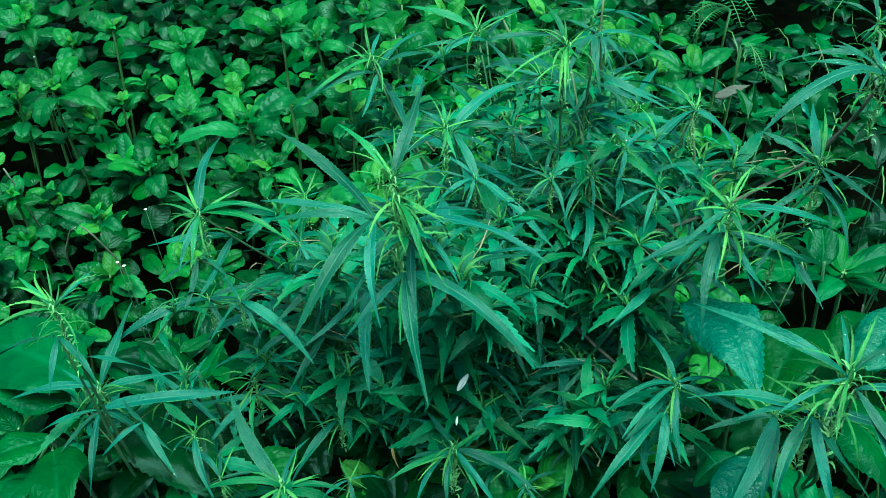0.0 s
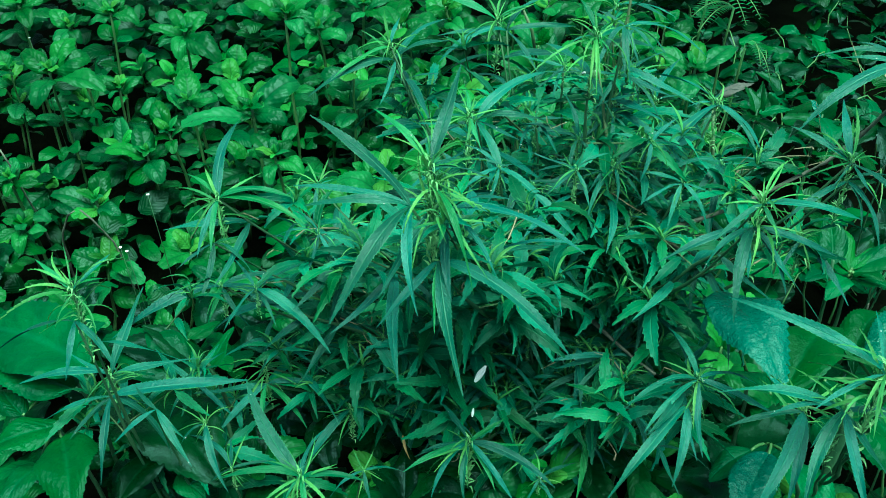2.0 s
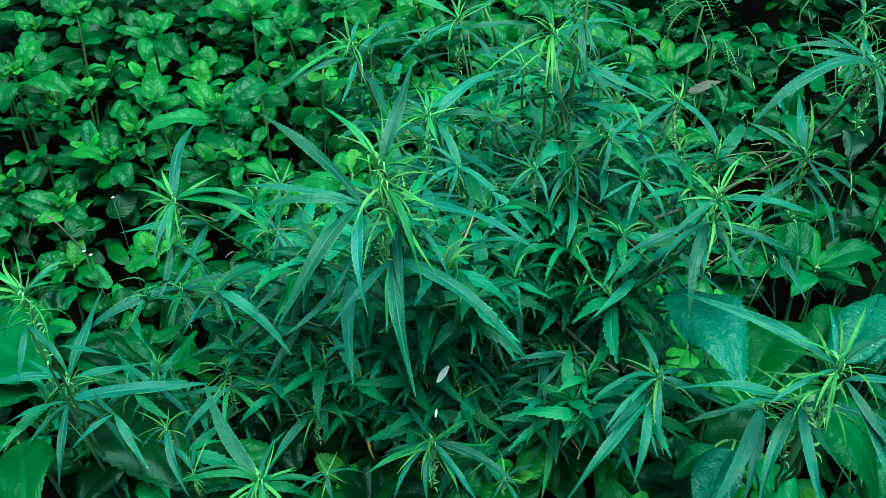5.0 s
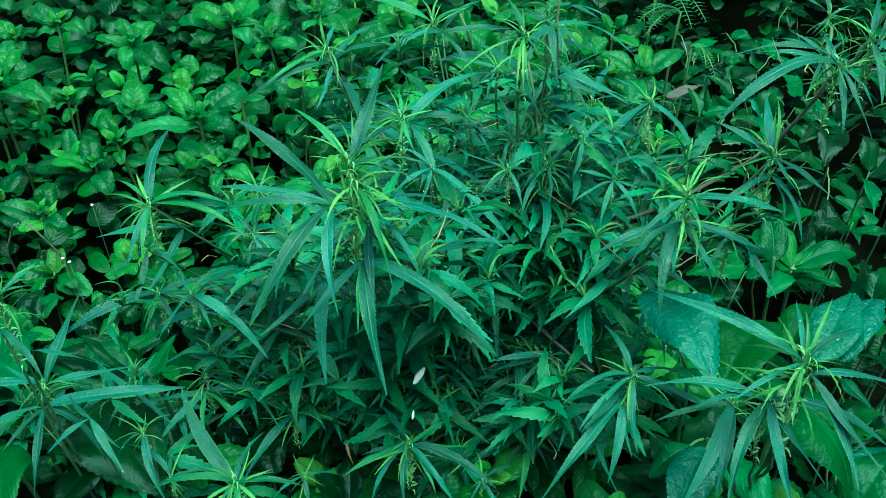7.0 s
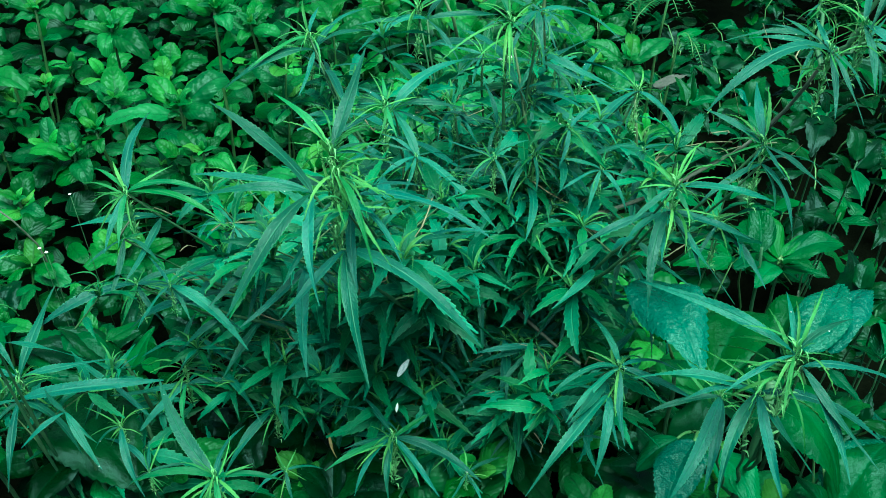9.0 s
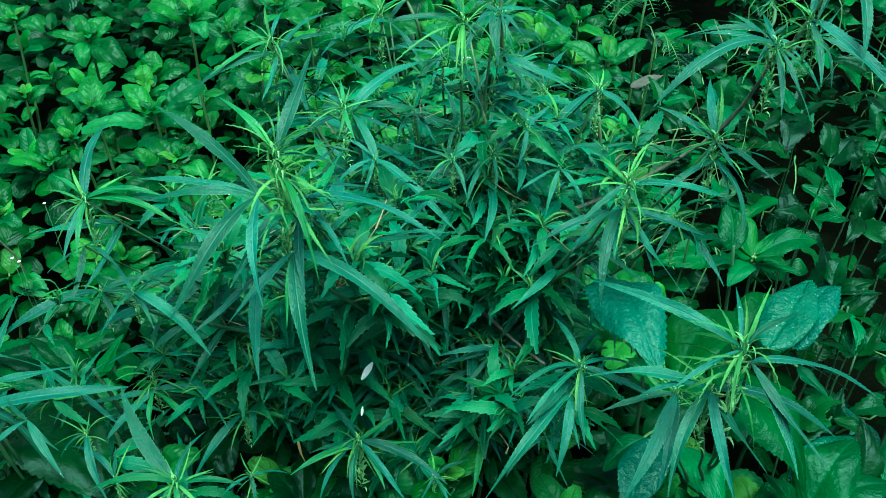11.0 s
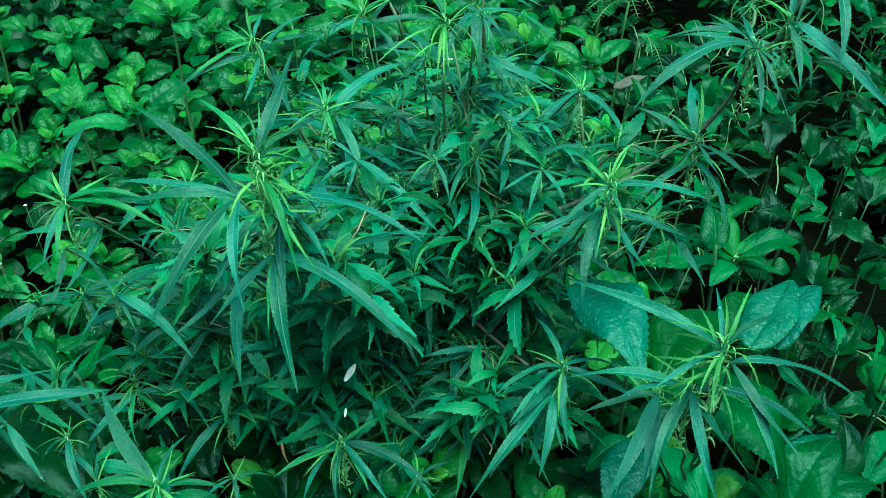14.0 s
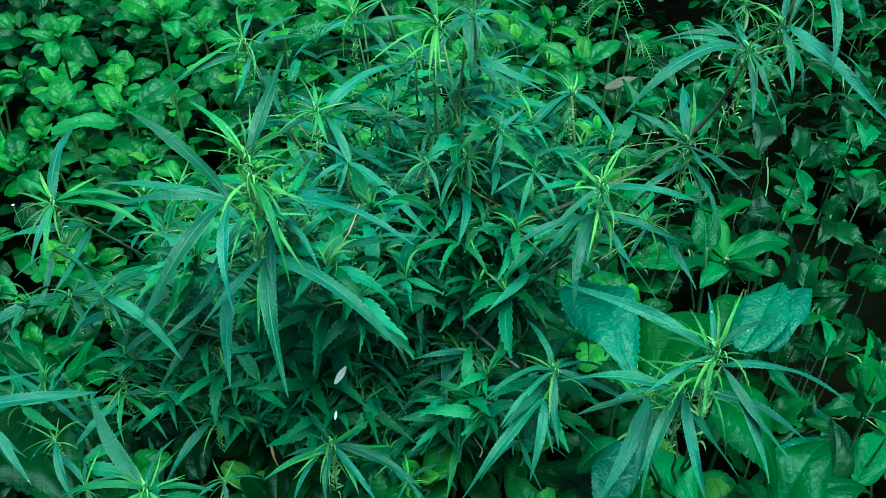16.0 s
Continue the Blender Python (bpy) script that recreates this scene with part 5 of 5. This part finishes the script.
cover_head((-0.309, 1.275, 0.322), [("l", -51, 47, 24, 0.8), ("b", 61, 53, 22, 1), ("b", -98, -38, -13, 0.95), ("l", 22, 22, 9, 1), ("b", -13, -22, -9, 1), ("b", 54, -18, -11, 1)])
cover_head((-0.435, 1.364, 0.282), [("b", -19, 60, 29, 1.1), ("b", -44, 26, 14, 1), ("b", 45, 13, 4, 1), ("b", 12, -31, -14, 1)])
cover_head((-0.544, 1.201, 0.197), [("b", -70, 7, 6, 1.1), ("l", -8, 36, 16, 1), ("l", 16, 23, 9, 1), ("l", -17, -31, -12, 1.2), ("b", 41, -20, -10, 1.2), ("b", 0, 51, 22, 1)])
cover_head((-0.507, 1.337, 0.200), [("b", -70, -1, 2, 1.1), ("b", -24, 52, 25, 1), ("b", 32, 22, 8, 1.1), ("b", 34, -49, -23, 1.1)])
cover_head((-0.470, 1.349, 0.235), [("l", -36, 54, 26, 0.9), ("b", 25, 13, 5, 1), ("b", 17, -37, -17, 1)])
cover_head((0.376, 1.453, 0.326), [("b", -23, -59, -26, 1), ("b", 71, 48, 20, 0.9), ("l", 7, 53, 25, 1), ("b", -64, 32, 18, 1), ("b", 23, -21, -11, 1)])
cover_head((-0.788, 1.588, 0.347), [("b", -49, 26, 15, 1), ("b", 40, 19, 8, 1), ("b", 33, -44, -23, 1.2), ("b", -18, -41, -19, 1), ("l", 1, 29, 14, 1)])
cover_head((-0.695, 1.565, 0.319), [("b", -37, 33, 18, 1), ("b", 31, 25, 10, 1), ("b", -6, -44, -21, 1.3), ("b", 30, -33, -17, 1), ("l", -3, 23, 11, 1)])
cover_head((-0.262, 1.601, 0.311), [("b", -42, 15, 9, 1), ("b", 36, 37, 16, 1), ("l", 4, 53, 26, 1), ("b", -15, -41, -19, 1), ("b", 52, -14, -9, 1)])
cover_head((-0.188, 1.676, 0.329), [("b", -33, 22, 12, 1), ("b", 51, 14, 5, 1.2), ("l", 7, 37, 18, 1), ("b", -17, -37, -17, 1), ("b", 44, -33, -18, 1)])
cover_head((-0.261, 1.189, 0.292), [("b", -38, 34, 17, 1), ("b", 20, 28, 12, 1), ("b", -1, -44, -19, 1), ("b", 44, -24, -12, 1), ("l", 4, 27, 12, 1)])
cover_head((-0.673, 1.210, 0.224), [("b", -36, 17, 9, 1), ("b", 43, 0, -1, 1), ("b", 4, -28, -12, 1), ("b", -7, 37, 17, 1)])
cover_head((-0.612, 1.106, 0.215), [("b", -31, 7, 4, 1), ("b", 35, -6, -4, 1.2), ("b", 9, -42, -18, 1), ("l", 4, 26, 11, 1), ("b", -28, -27, -10, 1)])
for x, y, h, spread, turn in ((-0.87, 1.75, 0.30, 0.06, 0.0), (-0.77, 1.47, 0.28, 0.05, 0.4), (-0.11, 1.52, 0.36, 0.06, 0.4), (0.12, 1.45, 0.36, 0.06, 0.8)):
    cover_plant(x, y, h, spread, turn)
far_heap = Heap()
pick = random.Random(21)
tries = 0
while tries < 16000:
    tries += 1
    x, y = pick.uniform(-2.2, 2.3), pick.uniform(0.0, 3.6)
    if ((x - 0.1) / 2.0) ** 2 + ((y - 1.5) / 1.9) ** 2 > 1 + 0.35 * noise.noise((x * 2, y * 2, 7)):
        continue
    near = -0.92 < x < 0.45 and y < 1.78
    right = x > 0.40 and y < 2.2
    body = ((x - 0.09) / 0.36) ** 2 + ((y - 0.80) / 0.30) ** 2
    known = near and x < -0.22
    gap = 0.082 if known else 0.075
    if body < 1.0 and pick.random() < 0.7 or y < 0.62 and abs(x) < 0.35:
        continue
    if right or any((x - a) ** 2 + (y - b) ** 2 < gap * gap for a, b in cover_spots):
        continue
    thin = -0.78 < x < -0.3 and 0.9 < y < 1.32
    if thin and pick.random() < 0.4:
        continue
    h = (pick.uniform(0.09, 0.20) if known else pick.uniform(0.18, 0.34)) * (0.75 if thin else 1.0) * (0.75 if body < 1.3 else 1.0)
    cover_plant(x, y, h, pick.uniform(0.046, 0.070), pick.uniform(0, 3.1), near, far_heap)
tagged(new("ground_cover", far_heap.mesh("ground_cover", M_COVER_SHADED)), "dense carpet of oval-leaved weeds", "ground cover", kind="stuff")


# ---- trailing vines with pointed leaves ----


def vine(x, y, turn, length):
    r = random.Random(int(x * 7001 + y * 5003 + 90000))
    ob = thing("trailing_vine", (x, y, 0), "trailing vine with dark pointed glossy leaves", "plant", "trailing vines")
    d = Vector((math.cos(turn), math.sin(turn), 0))
    h = r.uniform(0.06, 0.19)
    path = bend((0, 0, 0), d * length * 0.3 + Vector((0, 0, h * 1.8)), d * length + Vector((0, 0, h * 0.6)), 10, 0.006, r)
    part("stem", tube("stem", path, 0.002, 0.001, M_STEM, 5), ob)
    for i in range(2, 10):
        side = 1 if i % 2 else -1
        a = turn + side * r.uniform(0.5, 1.5)
        v = Vector((math.cos(a), math.sin(a), r.uniform(-0.55, 0.45))).normalized()
        L = r.uniform(0.045, 0.085)
        base = path[i] + v * 0.012
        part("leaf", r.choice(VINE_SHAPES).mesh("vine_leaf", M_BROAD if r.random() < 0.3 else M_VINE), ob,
             lay(base, base + v * L, r.uniform(0.85, 1.15), r.uniform(-0.6, 0.6)))


vine_spots = []
tries = 0
while tries < 4000 and len(vine_spots) < 260:
    tries += 1
    x, y = pick.uniform(0.36, 1.5), pick.uniform(0.35, 2.3)
    if any((x - a) ** 2 + (y - b) ** 2 < 0.0085 for a, b in vine_spots):
        continue
    vine_spots.append((x, y))
    if 0.42 < x < 0.95 and 0.7 < y < 1.5 and pick.random() < (0.72 if x > 0.56 and y > 0.92 else 0.2):
        continue
    vine(x, y, pick.uniform(0, 6.28), pick.uniform(0.10, 0.2))


# ---- undergrowth that hides the soil ----
under = Heap()
for i in range(4200):
    x, y = pick.gauss(0.1, 0.9), 1.3 + pick.gauss(0, 0.8)
    z = pick.uniform(0.02, 0.19)
    if (x - 0.06) ** 2 + (y - 0.05) ** 2 < 0.12:
        continue
    if pick.random() < (0.75 if x > 0.42 else 0.2) and (x > 0.42 or -0.75 < x < -0.3 and 0.9 < y < 1.32):
        continue
    a = pick.uniform(0, 6.28)
    d = Vector((math.cos(a), math.sin(a), pick.uniform(-0.5, 0.6))).normalized()
    under.add(pick.choice(COVER_LOW), lay((x, y, z), Vector((x, y, z)) + d * pick.uniform(0.03, 0.06), pick.uniform(0.8, 1.2), pick.uniform(-0.6, 0.6)))
tagged(new("undergrowth", under.mesh("undergrowth", M_COVER_SHADED)), "low undergrowth of small oval leaves, shade put into its dark green", "undergrowth", kind="stuff")


# ---- small things ----


def pinnate_plant(at, tips, leaflet=0.034):
    """A feathery plant: each leaf is a midrib with rows of small leaflets."""
    head = Vector(at)
    foot = Vector((head.x, head.y + 0.05, 0))
    ob = thing("feathery_plant", foot, "feathery plant with fine pinnate leaves", "plant")
    part("stem", tube("stem", [p - foot for p in bend(foot, foot.lerp(head, 0.5), head, 7, 0.002, pick)], 0.003, 0.002, M_STEM, 6), ob)
    for x, y, z in tips:
        tip, base = Vector((x, y, z)) - foot, head - foot
        heap = Heap()
        along = tip - base
        side = along.cross(Vector((0, 0, 1))).normalized()
        for k in range(18):
            t = 0.12 + 0.88 * k / 17
            p = base.lerp(tip, t) + Vector((0, 0, 0.02 * math.sin(math.pi * t)))
            L = leaflet * math.sin(math.pi * (0.15 + 0.75 * t))
            for sgn in (-1, 1):
                d = (side * sgn + along.normalized() * 0.45).normalized()
                heap.add(SMALL_HEMP[0], lay(p, p + d * L, 1.0, pick.uniform(-0.2, 0.2)))
        leaf = part("leaf", heap.mesh("pinnate_leaf", M_FERN), ob)
        part("midrib", tube("midrib", bend(base, base.lerp(tip, 0.5) + Vector((0, 0, 0.04)), tip, 8), 0.0014, 0.0006, M_STEM, 5), leaf)


pinnate_plant((0.428, 1.661, 0.403), [(0.486, 1.527, 0.386), (0.457, 1.501, 0.384)], 0.022)
pinnate_plant((0.469, 1.632, 0.361), [(0.380, 1.563, 0.368), (0.388, 1.529, 0.356)], 0.018)
pinnate_plant((0.463, 1.501, 0.350), [(0.490, 1.421, 0.324), (0.470, 1.426, 0.348)], 0.014)


def loose_leaf(name, base, tip, width, material, label, category, shapes):
    ob = new(name, shapes[0].mesh(name, material))
    ob.matrix_basis = lay(base, tip, width, 0.0, Vector((0, -0.5, 0.85)))
    tagged(ob, label, category)


loose_leaf("white_petal", (0.030, 0.679, 0.363), (0.040, 0.691, 0.373), 0.55, M_WHITE, "small white petal caught on a hemp leaf", "petal", COVER_SHAPES)
loose_leaf("white_petal", (0.029, 0.672, 0.324), (0.030, 0.677, 0.331), 0.5, M_WHITE, "tiny white petal stuck among the hemp leaves", "petal", COVER_SHAPES)
loose_leaf("white_petal", (0.160, 0.653, 0.350), (0.161, 0.661, 0.362), 0.25, M_WHITE, "tiny white petal stuck among the hemp leaves", "petal", COVER_SHAPES)
loose_leaf("white_petal", (0.112, 0.806, 0.616), (0.127, 0.808, 0.618), 0.35, M_WHITE, "tiny white petal stuck among the hemp leaves", "petal", COVER_SHAPES)
loose_leaf("yellow_leaf", (0.038, 0.738, 0.262), (0.067, 0.748, 0.268), 0.35, M_YELLOW, "withered yellow leaf among the hemp stems", "leaf", VINE_SHAPES[1:])
loose_leaf("rusty_leaf", (-0.041, 0.715, 0.248), (-0.032, 0.694, 0.235), 1.0, M_RUST, "small rusty orange leaf hanging among the stems", "leaf", HEMP_SHAPES[4:])
loose_leaf("dead_leaf", (0.410, 1.407, 0.305), (0.467, 1.427, 0.316), 0.55, M_DEAD, "curled dry grey-brown leaf lying on the weeds", "leaf", VINE_SHAPES)


def tiny_flower(at):
    heap = Heap()
    for k in range(5):
        a = k * 1.257
        heap.add(COVER_LOW[0], lay((0, 0, 0), (0.0024 * math.cos(a), 0.0024 * math.sin(a), 0.001), 1.2))
    foot = Vector((at[0], at[1], 0))
    ob = thing("small_flower", foot, "tiny white flower on a thin green stalk", "flower", "tiny white flowers")
    part("blossom", heap.mesh("blossom", M_WHITE), ob, Matrix.Translation((0, 0, at[2])), "white five-petalled blossom")
    part("stalk", tube("stalk", bend((0.01, 0.02, 0), (0.01, 0, at[2] * 0.5), (0, 0, at[2]), 6), 0.0006, 0.0005, M_HEMP_STEM, 5), ob)


for at in ((-0.416, 0.976, 0.28), (-0.408, 0.974, 0.276), (-0.766, 1.554, 0.30), (-0.419, 1.098, 0.28)):
    tiny_flower(at)


def dry_stalk(p0, p1, p2):
    p0 = Vector(p0)
    ob = thing("dry_stalk", p0, "thin bare dry straw-coloured stalk", "stalk", "dry stalks")
    part("stalk", tube("stalk", [p - p0 for p in bend(p0, p1, p2, 9, 0.003, pick)], 0.0022, 0.0012, M_WOOD, 5), ob)


dry_stalk((-0.60, 1.20, 0.0), (-0.62, 1.18, 0.16), (-0.55, 1.14, 0.22))
dry_stalk((-0.50, 1.16, 0.0), (-0.47, 1.12, 0.18), (-0.52, 1.10, 0.25))
dry_stalk((-0.66, 1.26, 0.0), (-0.66, 1.24, 0.15), (-0.68, 1.22, 0.27))
dry_stalk((-0.44, 1.20, 0.0), (-0.42, 1.17, 0.14), (-0.37, 1.16, 0.20))
dry_stalk((0.53, 1.02, 0.0), (0.55, 1.00, 0.12), (0.52, 0.97, 0.24))


def dew_material():
    n = Nodes("dew")
    skin = n.add("ShaderNodeBsdfPrincipled", Roughness=0.03, IOR=1.33)
    skin.inputs["Base Color"].default_value = (0.95, 1.0, 1.0, 1)
    skin.inputs["Transmission Weight"].default_value = 0.6
    return n.out(skin.outputs[0])


bead = bmesh.new()
bmesh.ops.create_icosphere(bead, subdivisions=1, radius=1.0)
bead.verts.ensure_lookup_table()
BEAD = Shape([tuple(v.co) for v in bead.verts], [tuple(v.index for v in f.verts) for f in bead.faces], [(0.5, 0.5) for v in bead.verts])
bead.free()
dew = Heap()
for p, r in dew_spots:
    dew.add(BEAD, Matrix.Translation(p) @ Matrix.Diagonal((r, r, r * 0.7, 1)))
tagged(new("dew", dew.mesh("dew", dew_material())), "small clear water beads on the hemp leaves", "water drops", kind="stuff")
